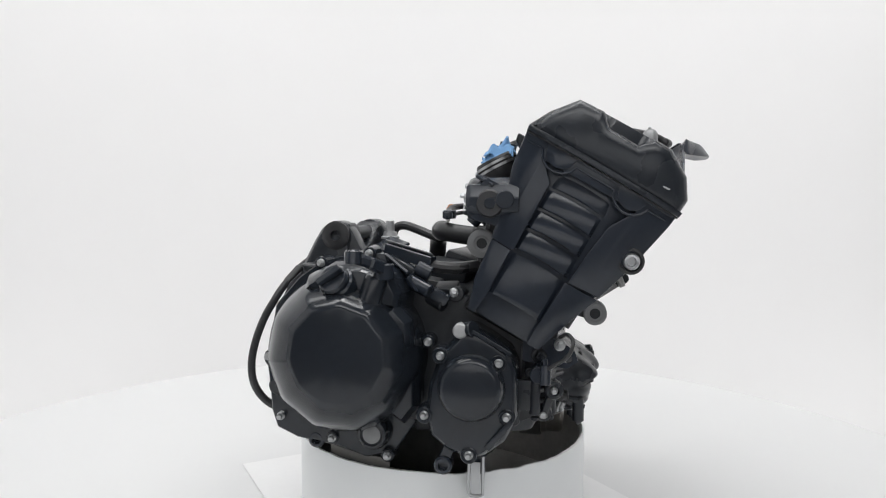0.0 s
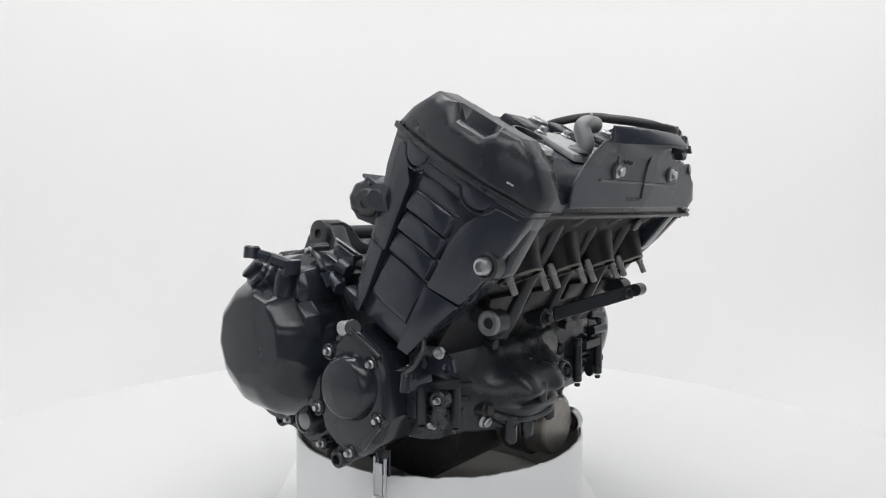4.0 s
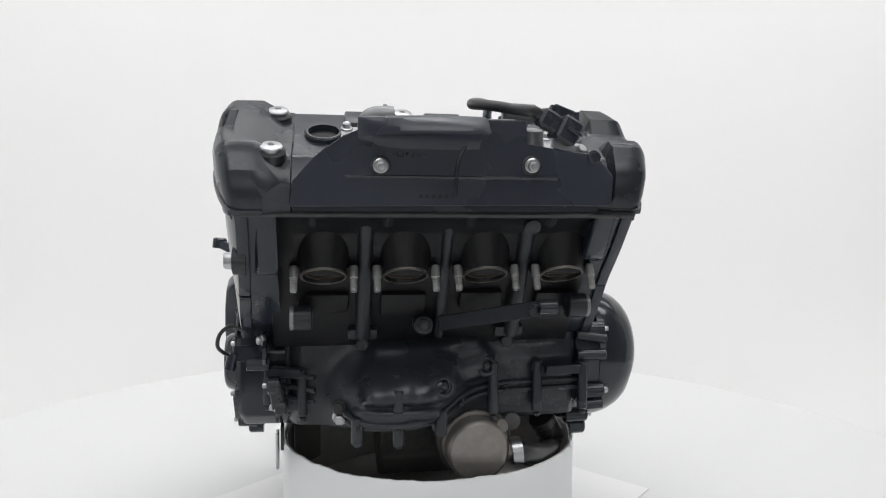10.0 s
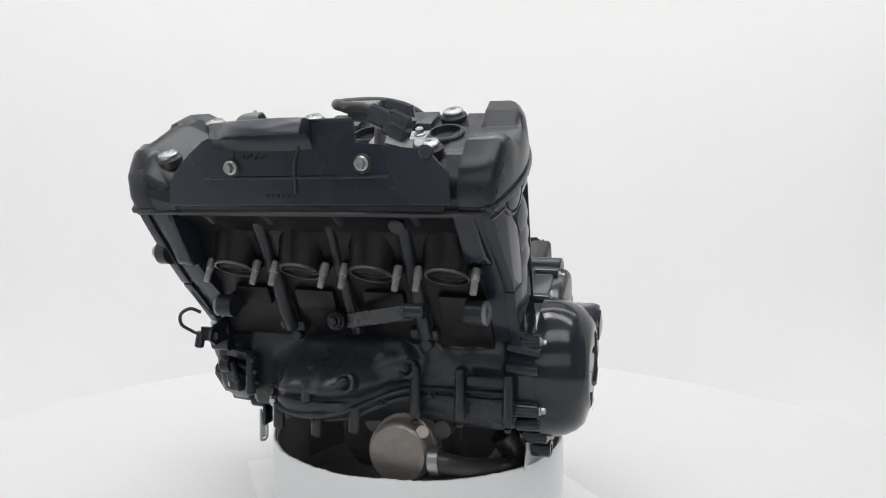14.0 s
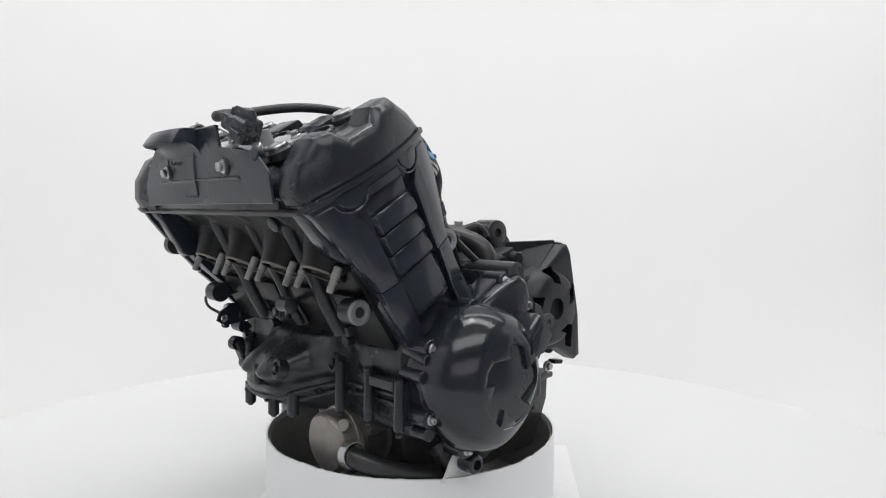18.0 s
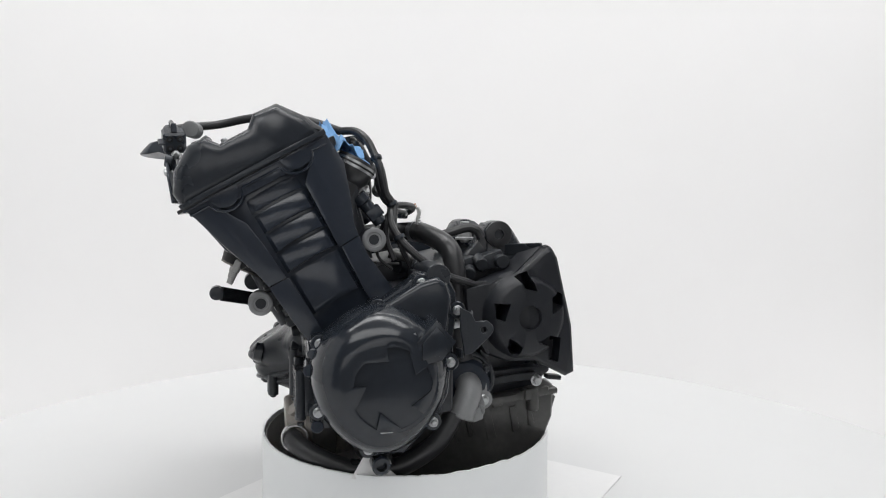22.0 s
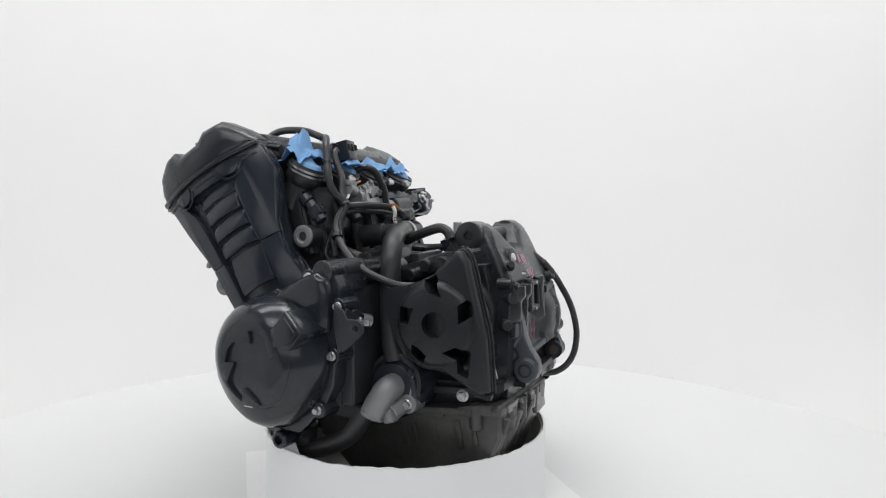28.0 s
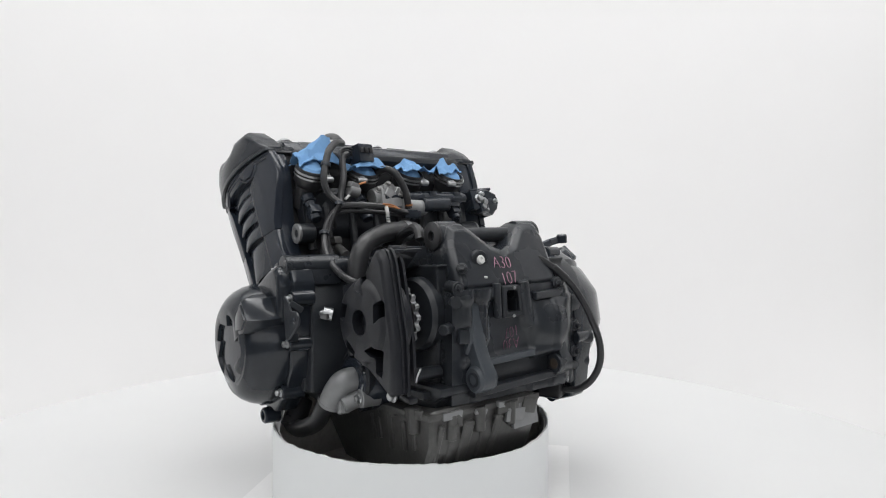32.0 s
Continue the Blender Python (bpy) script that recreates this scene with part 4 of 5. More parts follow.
def build_loose(eng):
    """Cables, hoses and brackets that hang about the case, placed unwarped to fit the camera's view."""
    # harness over the cover, and its loops from the head down to the case
    part("harness", tube([(322, 37, 370), (312, 24, 374), (294, 12, 378), (276, 7, 381), (262, 9, 384), (250, 16, 386.5), (238, 23, 388.5), (222, 32, 390), (196, 41, 390), (164, 48, 386), (128, 58, 374)], 5.2, 12), "rubber", eng, "black sleeved wiring harness over the cover")
    for pts, r in (([(128, 58, 374), (112, 78, 372), (101, 95, 360), (94, 104, 343), (88, 110.6, 326), (84.5, 111.7, 310), (80, 105.6, 296), (70, 97, 285)], 5),
                   ([(106, 62, 357), (104, 70, 352), (100, 74, 343), (92, 77, 329), (85, 82, 315), (82, 87, 300), (76, 92, 287), (68, 97, 282)], 4.8),
                   ([(33, 4, 271), (29, 26, 275), (32, 50, 280), (46, 72, 282), (61, 86, 282), (70, 95, 280), (74, 104, 271), (74, 113.5, 257), (66, 122, 241.5), (53, 129, 227), (38, 133, 214), (23, 135, 204), (7, 135, 196), (-12, 136, 190), (-27, 130, 185), (-48, 120, 184)], 4.6),
                   ([(35, 10, 267), (38, 36, 271), (46, 62, 273), (62, 88, 274), (78, 100, 268), (84, 96, 250)], 3),
                   ([(70, 97, 284), (78, 104, 262), (80, 112, 240), (72, 118, 216)], 3.4), ([(66, 100, 282), (70, 110, 256), (64, 118, 232), (52, 116, 208)], 3.2)):
        part("wire", tube(pts, r, 10), "rubber", eng)
    for p, d in (((70, 97, 283), (0.5, -0.3, 1)), ((67, 122, 243), (0.5, -0.4, 1)), ((92, 106, 338), (0.3, -0.3, 1))):
        part("cable_band", lathe([(7, -2.5), (7.4, 0), (7, 2.5), (5.6, 2.5), (5.6, -2.5)], p, d, 16, False), "plastic", eng)
    part("cable_plug", joined(box((34, 2, 270), (14, 22, 12), (0, 0, -8), 2.5), box((35, -11, 269), (10, 12, 10), (0, 0, -8), 2)), "plastic", eng, "black plug at the end of the cable")
    tie = part("cable_tie", tube([(25, 49, 280), (22, 49, 273), (24, 47, 264), (22, 46, 256)], 2.6, 8), "whiteplastic", eng, "pale ribbed cable tie hanging from the cable")
    for i in range(5):
        part("notch", box((22.2, 46.6, 258.5 + 3.6 * i), (3, 6.4, 1), (0, 0, 0), 0.2), "grey", tie)
    part("red_lead", joined(tube([(27, 49, 281), (25, 38, 280), (26, 26, 277)], 1.3, 6), tube([(29, 52, 284), (26, 40, 283), (27, 30, 280)], 1.1, 6)), "brass", eng)
    plug = part("wire_plug", box((109, 36, 357), (24, 27, 27), (0, 14, 6), 2), "plastic", eng, "black six-way electrical plug")
    # Dark blocks painted as shaded sockets.
    for dy in (-8, 0, 8):
        for dz in (-6, 6):
            part("socket", box((97.5 - 0.25 * dz, 36 + dy, 357 + dz), (3, 5.5, 8), (0, 14, 6), 0.6), "dark", plug)
    for i in range(4):
        part("lead", tube([(112, 48, 352 + 4 * i), (113, 60, 354 + 4 * i), (109, 70 + i, 354 + 2 * i), (103, 74, 345)], 1.8, 6), "rubber", plug)
    sp = part("small_plug", joined(rod((80, 60, 300), (80, 76, 304), 8.5), box((80, 68, 310), (12, 15, 9), (20, 0, 0), 2)), "matte_alloy", eng, "milky plastic sensor plug")
    part("terminal", rod((76, 84, 290), (79, 68, 302), 1.8), "whiteplastic", sp)
    part("terminal", tube([(79, 64, 310), (74, 58, 313), (76, 50, 315)], 1.5, 6), "brass", sp)
    # thermostat housing and its breather hose
    th = part("thermostat_housing", lumpy(joined(box((104, -4, 292), (42, 42, 34), (0, 12, 0), 9), box((98, 2, 308), (26, 20, 8), (0, 10, 0), 3), rod((100, 14, 296), (100, 24, 294), 13), bar((84, 10, 304), (88, -20, 286), 12, 6), bar((84, -8, 306), (86, -24, 294), 10, 5)), 1.6, 70), "alloy", eng, "bare cast aluminium thermostat housing")
    part("outlet", lathe([(13, 0), (12.4, 30), (12.8, 46), (11.6, 49), (8, 49.5), (7.5, 44)], (92, -20, 284), (-0.03, -1, -0.1), 32), "alloy", th)
    for p in ((88, 4, 312), (84, -18, 300), (92, 18, 304)):
        bolt(p, (-0.7, 0, 0.7), th, 5.5, material="stud")
    part("breather_hose", tube([(114, 14, 316), (106, 10, 330), (96, 4, 336.5), (86, -6, 332), (80, -15, 318), (77, -23, 300), (77, -28, 278)], 5.6, 12), "rubber", eng, "black breather hose arching over the thermostat")
    part("hose_band", lathe([(6.2, -1.2), (6.2, 1.2), (5.7, 1.2), (5.7, -1.2)], (76.9, -27.6, 283), (0, 0.14, 1), 16, False), "brass", eng)
    # idle valve at the end of the head
    idle = part("idle_valve", bevel(skin([lift(o, "x", x) for x, o in ((150, IDLE), (100, IDLE), (95, inset(IDLE, 2.5)))]), 1.5, 2), "plastic", eng, "black valve body with bright screws")
    for y, z, r in ((-192, 303, 4.6), (-199, 290, 7.6), (-205, 277, 4.6), (-224, 292, 4)):
        bolt((95, y, z), (-1, 0, 0), idle, r)
    part("cap", rod((130, -206, 290), (136, -238, 288), 9.5), "plastic", idle)
    # bracket tab behind the alternator, and the clamp beyond it
    tab = part("tab", bevel(plate([(18, 170), (5, 163), (0, 153), (-14, 153.6), (-21, 148), (-22, 142), (-19, 137), (2.7, 117.5), (12.8, 115.2), (18, 146)], [circle(-10, 143, 3.6, 16)], "y", 204, 207), 0.8, 1), "case", eng, "black steel bracket tab with a hole")
    part("fold", bar((4, 205, 162), (0, 190, 152), 8, 3), "case", tab)
    part("fold", bar((14, 204, 117), (16, 188, 116), 10, 3), "case", tab)
    cl = part("hose_clamp", lathe([(8, -6), (8, 6), (7, 6), (7, -6)], (9, 150, 143), (0.5, 0.8, 0.2), 20, False), "steel", eng, "steel worm-drive hose clamp")
    part("worm_housing", joined(box((6, 156, 141), (11, 7, 7), (0, 0, 20), 1.5), rod((16, 155, 144), (10, 157, 143), 4.2)), "steel", cl)
    # worn lug that carries the swing-arm stop
    side = [(-140, 166), (-153, 164), (-157, 140), (-160, 120), (-168, 103), (-178, 88), (-180, 76), (-176, 66), (-166, 60), (-154, 62), (-146, 72), (-140, 92)]
    lug = part("rear_lug", lumpy(joined(prism(side, "y", 30, 50, 4, 3), prism([(-138, 168), (-152, 166), (-156, 140), (-158, 122), (-150, 104), (-138, 100)], "y", 20, 54, 5, 3), rod((-163, 26, 77), (-163, 54, 77), 16, None, 28, 3)), 0.8, 60, 4), "grey", eng, "worn grey-black cast lug with a bolt hole")
    part("bore", lathe([(9, -1), (9, 0.6), (6, 0.8), (5.4, -6)], (-163, 54.2, 77), LEFT, 24), "cast", lug)
    # lug with two bolts at the front corner
    lug = part("front_lug", joined(bar((187, -192, 87), (176, -188, 55), 15, 9, (0, -1, 0), 2), lathe([(10, -6), (10, 5), (8.5, 6.5), (5.5, 6.5), (5, 2)], (187, -194, 85), (0.15, -1, 0), 24), rod((176, -180, 57), (176, -192, 57), 9)), "case", eng, "black cast lug with steel bolts")
    bolt((187, -198, 85), (0.15, -1, 0), lug, 4.4)
    bolt((176, -192, 57), (0, -1, 0), lug, 5.4)
    bolt((161, -205, 105), (0.2, -1, 0), eng, 4.6, material="cast")
    for x, z in ((-133, 31), (-148, 102)):
        bolt((x, -184, z), RIGHT, eng, 4.9)
    # switch cable at the rear corner
    sw = part("switch_cable", tube([(-124, -86, 216), (-131, -96, 211), (-140, -109, 201), (-147, -122, 189), (-155, -132, 176), (-162, -140, 161), (-170, -145, 145), (-176, -150, 128), (-179, -157, 111), (-181, -162, 92), (-180, -164, 73), (-177, -160, 56), (-168, -154, 40), (-152, -148, 29), (-130, -140, 27)], 4.8, 10), "rubber", eng, "black cable looping down the rear corner")
    part("ferrule", rod((-140, -109, 201), (-150, -126, 184), 5.8, None, 14, 0.6), "rubber", sw)


IDLE = [(-188, 306), (-205, 312), (-228, 304), (-236, 290), (-233, 276), (-218, 266), (-196, 270), (-186, 285)]


def build_right(eng):
    cl = [(-37, 231), (0, 226), (26, 212), (36, 177), (37, 132), (34, 79), (27, 33), (4, -1), (-30, -10), (-64, 1), (-115, 7), (-141, 17), (-148, 38), (-150, 68), (-153, 91), (-150, 118), (-142, 165), (-112, 199), (-84, 219)]
    c = part("clutch_cover", prism(cl, "y", -152, -182, 4, 3), "gloss", eng, "large glossy black clutch cover with a flat round face")
    n, rings = 77, []
    cx, cz = -50, 117
    for y, r, sx in ((-178, 93, 0), (-198, 91, 0), (-216, 87, 0), (-234, 80, 1), (-250, 70, 3), (-259, 61, 6), (-263.5, 55, 8), (-265.4, 51.5, 8.5), (-265.8, 49, 8.5), (-265.8, 6, 8.5)):
        ring = []
        for i in range(n):
            t = 2 * math.pi * i / n
            u = (t + 0.2) % (2 * math.pi / 11) - math.pi / 11
            k = 1 + (1.02 * math.cos(math.pi / 11) / math.cos(u) - 1) * (1.0 if 50 < r < 84 else 0.4 if r < 90 and r > 20 else 0)
            ring.append((cx + sx + r * k * math.cos(t), y, cz + sx + r * k * math.sin(t)))
        rings.append(ring)
    part("dome", bevel(skin(rings), 1.2, 2, 21), "gloss", c, "", 26)
    for pts, y0, y1 in (([(0, 160), (16, 166), (38, 146), (38, 62), (20, 40), (0, 54)], -180, -222), ([(-10, 168), (14, 180), (33, 160), (34, 128), (18, 122), (6, 140)], -196, -238)):
        part("facet", stepped(pts, "y", [(y0, 0), ((y0 + y1) / 2 - 6, 0), (y1, 7)], 2), "gloss", c)
    part("crown", stepped([(-100, 184), (-92, 206), (-60, 222), (-22, 226), (16, 214), (28, 190), (24, 160), (-30, 168)], "y", [(-176, 0), (-206, 2), (-226, 8), (-236, 14)], 3), "gloss", c)
    f = part("filler_cap", lathe([(21, -14), (20, -3), (17.5, -1), (17.5, 3), (15.5, 6), (11, 7), (4, 7)], (-50, -242, 202), (-0.25, -0.8, 0.55), 28), "plastic", c, "black screw-in oil filler cap")
    part("grip", box((-53, -250, 208), (30, 8, 10), (55, -35, 0), 2), "plastic", f)
    part("lever_boss", lathe([(15, -4), (13.5, 6), (13, 40), (11, 44), (6, 45)], (-18, -236, 166), (0.32, -0.05, 0.94), 24), "gloss", c)
    lv = part("clutch_lever", joined(bar((6, -240, 214), (-8, -262, 224), 13, 13, (0.2, 0, 1), 3), bar((-6, -259, 223), (-22, -276, 230), 12, 11, (0.2, 0, 1), 3), lathe([(9, -7), (9, 5), (7, 7), (3, 7)], (-21, -274, 230), (0, 0.1, 1), 20), rod((4, -240, 204), (4, -240, 221), 11)), "paint", eng, "black clutch release lever")
    part("cable_stay", joined(bar((-4, -196, 226), (24, -206, 206), 16, 4, (0.3, -0.9, 0.3)), bar((24, -206, 206), (34, -204, 190), 18, 4, (0, -1, 0)), rod((22, -196, 200), (48, -206, 188), 8), rod((30, -190, 214), (46, -190, 206), 9)), "paint", lv)
    for x, y, z in ((-148, -176, 103), (-134, -176, 35), (-71, -184, 11), (-4, -188, -4), (30, -186, 198), (-26, -186, 228), (-84, -184, 216), (26, -196, 62), (45, -200, 132)):
        b = part("bolt_seat", rod((x, y + 26, z), (x, y, z), 9, 7.6), "gloss", c)
        bolt((x, y, z), RIGHT, b, 4.9)
    s = part("sight_glass", lathe([(22, -30), (19, -4), (16, 2), (13, 3.5), (11.5, 2)], (-19, -200, 24), RIGHT, 32), "gloss", c)
    # Pale metal disc paints the bright highlight of the clear glass.
    part("lens", lathe([(11.8, 0), (9, 2), (3, 3)], (-19, -201, 24), RIGHT, 24), "matte_alloy", s, "oil sight glass with its highlight put into a pale disc")
    part("lower_lug", joined(lathe([(10, -10), (10, 4), (8, 6), (5.5, 6), (5, 0)], (-92, -176, 6), RIGHT, 20), bar((-92, -172, 8), (-92, -166, 26), 16, 14, (0, 1, 0))), "paint", c)
    # crankshaft sensor cover
    pu = [(97, 155), (118, 144), (138, 130), (146, 112), (147, 62), (134, 34), (112, 18), (98, 14), (73, 22), (54, 38), (48, 60), (52, 93), (64, 127), (84, 148)]
    p = part("pulser_cover", stepped(pu, "y", [(-180, 0), (-232, 0), (-240, 5)], 3), "gloss", eng, "black crankshaft sensor cover with a round boss")
    part("round_boss", lathe([(38, -4), (36, 4), (33, 13), (30, 16.5), (27.5, 17.5), (4, 17.8)], (98, -238, 92), RIGHT, 56), "gloss", p)
    part("web", prism([(112, 30), (140, 62), (143, 56), (118, 26)], "y", -236, -244, 1.2), "gloss", p)
    part("crest", joined(rod((84, -226, 150), (100, -238, 154), 9), bar((98, -240, 152), (140, -240, 128), 5, 4)), "gloss", p)
    # Pale disc added to paint the bright bevel of the crest.
    part("crest_plug", lathe([(8, -10), (8, 1), (6.5, 2.2), (2, 2.6)], (86, -240, 152), RIGHT, 24), "alloy", p, "pale disc added for the bright bevel of the crest")
    for x, z in ((65, 125), (127, 119), (136, 62), (48, 61), (96, 20)):
        b = part("bolt_seat", lathe([(9.5, -20), (9, 1), (8, 2), (6, 0.5)], (x, -240, z), RIGHT, 24), "gloss", p)
        bolt((x, -240, z), RIGHT, b, 4.7)
    part("lug", joined(lathe([(10, -12), (10, 4), (8, 6), (5.5, 6), (5, 0)], (67, -226, 4), RIGHT, 20), bar((67, -220, 8), (74, -214, 26), 15, 12, (0, 1, 0))), "paint", p)
    part("wire_loop", joined(tube([(92, -196, 4), (91, -196, -34), (93, -196, -40), (99, -196, -41), (106, -196, -39), (107, -196, -34), (107, -196, 4)], 1.9, 8, 4)), "steel", p, "bent steel wire loop hanging below the case")
    part("loop_strip", box((99, -197.5, -20), (11, 1.2, 36), (0, 0, 0), 0.4), "steel", p, "flat bright steel strip")
    part("loop_plate", box((99, -190, -2), (20, 4, 30), (0, 0, 0), 1), "paint", p)
    # ribs and wire clip in front of the sensor cover
    hk = part("wire_hook", tube([(176, -240, 113), (184, -250, 120), (198, -254, 130), (204, -250, 144), (198, -240, 151), (190, -230, 146)], 2.2, 8), "rubber", eng, "thin black bent wire hook")
    part("hook_base", joined(rod((176, -244, 98), (176, -240, 118), 6), bar((168, -206, 116), (176, -240, 116), 18, 5), rod((168, -200, 104), (168, -226, 104), 9)), "paint", hk)
    part("tab", joined(plate([(150, 140), (188, 140), (206, 128), (210, 116), (198, 108), (172, 112), (150, 116)], [circle(199, 119, 5, 14)], "y", -206, -202)), "paint", eng)
    for z, x in ((94, 166), (78, 160), (64, 156)):
        part("fin", bar((x, -196, z), (x + 26, -150, z - 2), 5, 6), "cast", eng)
    bolt((168, -206, 122), (0.5, -0.86, 0), eng, 9, material="cast")
    bolt((190, -206, 134), (0.3, -0.95, 0), eng, 6.5)
    # rubber-bushed bracket and coil mount behind the head
    br = part("coil_bracket", joined(prism([(92, 276), (98, 268), (120, 262), (134, 268), (134, 300), (126, 304), (112, 312), (100, 300)], "y", -226, -230, 1),
                                     bar((108, -228, 309), (124, -192, 306), 24, 4, (1, 0, -0.5)), bar((132, -226, 284), (140, -196, 296), 34, 5)), "paint", eng, "folded black bracket with a rubber bush")
    part("bush", lathe([(15, -6), (15, 4), (13, 7), (6, 7), (5, 2)], (115, -230, 285), RIGHT, 28), "rubber", br)
    part("block", joined(box((106, -192, 290), (26, 34, 34), (0, 20, 0), 4), box((92, -198, 280), (14, 20, 18), (0, 20, 0), 3)), "plastic", br)
    bolt((92, -188, 296), (-0.9, 0, 0.3), br, 8)
    bolt((90, -196, 282), (-0.9, 0, 0.3), br, 7)
    # metal bar and plumbing between clutch cover and head
    part("grey_bar", joined(bar((-14, -150, 232), (46, -176, 218), 14, 12)), "paint", eng)
    part("bar_top", bar((-14, -150, 240), (46, -176, 226), 2, 11, (0.3, 0.6, 1)), "steel", eng, "bright steel strip")
    part("pipe", tube([(44, -172, 214), (70, -170, 212), (96, -160, 214)], 7, 10), "rubber", eng)
    part("block_clutter", lumpy(joined(box((30, -150, 186), (40, 40, 28), (0, 10, 0), 4), box((62, -170, 184), (26, 24, 20), (20, 0, 0), 3), rod((44, -186, 180), (62, -196, 172), 7), rod((74, -150, 180), (74, -184, 184), 9)), 2, 50), "cast", eng)
    bolt((72, -188, 186), (0.2, -0.9, 0.3), eng, 5.4)
    part("connector", box((58, -196, 182), (20, 12, 12), (10, 30, 0), 2), "plastic", eng)


def text_mesh(body, size, ink, depth=0.0004):
    cu = bpy.data.curves.new("writing", "FONT")
    cu.body, cu.size, cu.extrude, cu.offset = body, size * 0.001, depth, -0.0009
    ob = bpy.data.objects.new("writing", cu)
    me = bpy.data.meshes.new_from_object(ob)
    bpy.data.objects.remove(ob)
    me.materials.append(M[ink])
    return me


def rear_x(y, z):
    """How far back the gearbox wall stands: upright bosses, a round swell and stepped ledges."""
    def pad(v, a, b, soft):
        return 1 / (1 + math.exp(-(v - a) / soft)) / (1 + math.exp((v - b) / soft))
    out = 8 * math.exp(-abs((y - 42) / 9) ** 4) * pad(z, 138, 300, 2)
    out += 7 * math.exp(-abs((y - 16) / 8) ** 4) * pad(z, 118, 300, 2)
    out += 7 * math.exp(-abs((y + 50 + (z - 160) * -0.22) / 6) ** 4) * pad(z, 131, 182, 2)
    out += 9 * math.exp(-(((y + 94) / 34) ** 2 + ((z - 128) / 30) ** 2) ** 2)
    out += 4 * pad(y, -300, -62, 0.8) * pad(z, -300, 165, 0.8) + 3 * pad(y, -300, -96, 0.8) * pad(z, -300, 174, 0.8)
    out += 3.5 * pad(y, -4, 300, 0.8) * pad(z, 169, 300, 0.8)
    out += 5 * pad(z, 90, 102, 1.5) * pad(y, -110, 40, 2) - 5 * pad(z, 60, 90, 2) * pad(y, -104, 30, 2)
    out -= 16 * max(0, (-118 - y) / 38) ** 2
    return -146.6 - 1.35 * out


def build_rear(eng):
    # mount ears with a rounded saddle between them
    for y0, y1 in ((18, 44), (-115, -88)):
        ear = part("rear_mount", joined(prism([(-124, 200), (-112, 230), (-107, 250), (-99, 260), (-88, 264), (-76, 261), (-67, 250), (-58, 232), (-30, 200)], "y", y0, y1, 4), rod((-88, y0 - 2, 245), (-88, y1 + 2, 245), 18.5)), "case", eng, "black cast mounting ear")
        part("bush", lathe([(18, -3), (18, 3), (16, 4), (6.5, 4), (6, -4)], (-88, 46 if y0 > 0 else -117, 245), LEFT if y0 > 0 else RIGHT, 28), "rubber", ear)
    web = [(48, 180), (46, 235), (38, 258), (16, 261), (2, 252), (-22, 234), (-44, 227), (-62, 233), (-82, 254), (-98, 261), (-124, 260), (-138, 240), (-146, 200), (-146, 180)]
    web = [(y if y > 0 else y * 0.9, z) for y, z in web if y > -134] + [(-119, 240), (-122, 180)]
    lean = lambda z: -147 + max(0, z - 182) * 0.50
    part("saddle", bevel(skin([[(-72, y, z) for y, z in web], [(lean(z) + 6, y, z) for y, z in web], [(lean(z), y, z) for y, z in inset(web, 7)]]), 3, 3), "case", eng)
    part("mount_tube", rod((-88, 20, 245), (-88, -100, 245), 10), "cast", eng)
    st = part("stud", joined(rod((-54, 7, 232), (-54, 7, 262), 6), lathe([(13, 0), (13, 3), (10, 4), (9, 10), (6, 10)], (-54, 7, 236), (0, 0, 1), 20)), "alloy", eng, "threaded steel stud with a collar")
    part("stay", bar((-60, -10, 232), (-20, -60, 226), 30, 4, (0.5, 0.5, 0.4)), "paint", eng)
    part("switch_block", lumpy(joined(box((-64, 76, 212), (36, 30, 20), (0, 20, 0), 5), rod((-74, 70, 214), (-76, 100, 212), 9), rod((-54, 70, 214), (-50, 96, 208), 8), rod((-40, 74, 200), (-32, 100, 196), 8)), 1.5, 60), "cast", eng)
    part("case_top", lumpy(prism([(40, 170), (40, 192), (0, 205), (-50, 218), (-60, 200)], "y", -120, 70, 5), 2, 40), "cast", eng)
    # cast rear wall of the gearbox
    ys = [-156 + 214 * i / 72 for i in range(73)]
    zs = [46 + 138 * j / 46 for j in range(47)]
    bm = bmesh.new()
    outer = [[bm.verts.new(mm((rear_x(y, z), y, z))) for z in zs] for y in ys]
    inner = [[bm.verts.new(mm((-120, y, z))) for z in zs] for y in ys]
    for g in (outer, inner):
        for i in range(72):
            for j in range(46):
                bm.faces.new((g[i][j], g[i + 1][j], g[i + 1][j + 1], g[i][j + 1]))
    for i in range(72):
        for j in (0, 46):
            bm.faces.new((outer[i][j], outer[i + 1][j], inner[i + 1][j], inner[i][j]))
    for j in range(46):
        for i in (0, 72):
            bm.faces.new((outer[i][j], outer[i][j + 1], inner[i][j + 1], inner[i][j]))
    bmesh.ops.recalc_face_normals(bm, faces=bm.faces)
    part("gearbox_wall", carved(lumpy(bm, 0.7, 60, 5), box((-150, -30, 165.5), (44, 19, 28), (0, 0, 0), 0)), "case", eng, "black cast gearbox wall with bosses and stepped ledges", 50)
    part("rib", rod((-150, -7, 146), (-149, -5, 189), 5.5), "case", eng)
    part("rib", rod((-149, -61, 131), (-150, -47, 190), 7.5), "case", eng)
    part("ledge", bar((-153, -66, 169), (-150, -117, 170), 10, 8), "case", eng)
    part("ledge", bar((-152, -118, 169), (-151, -120, 120), 6, 7, (0, 1, 0)), "case", eng)
    part("pad", lumpy(box((-149, 30, 128), (10, 44, 18), (4, 0, 0), 4), 1.5, 50, 2), "case", eng)
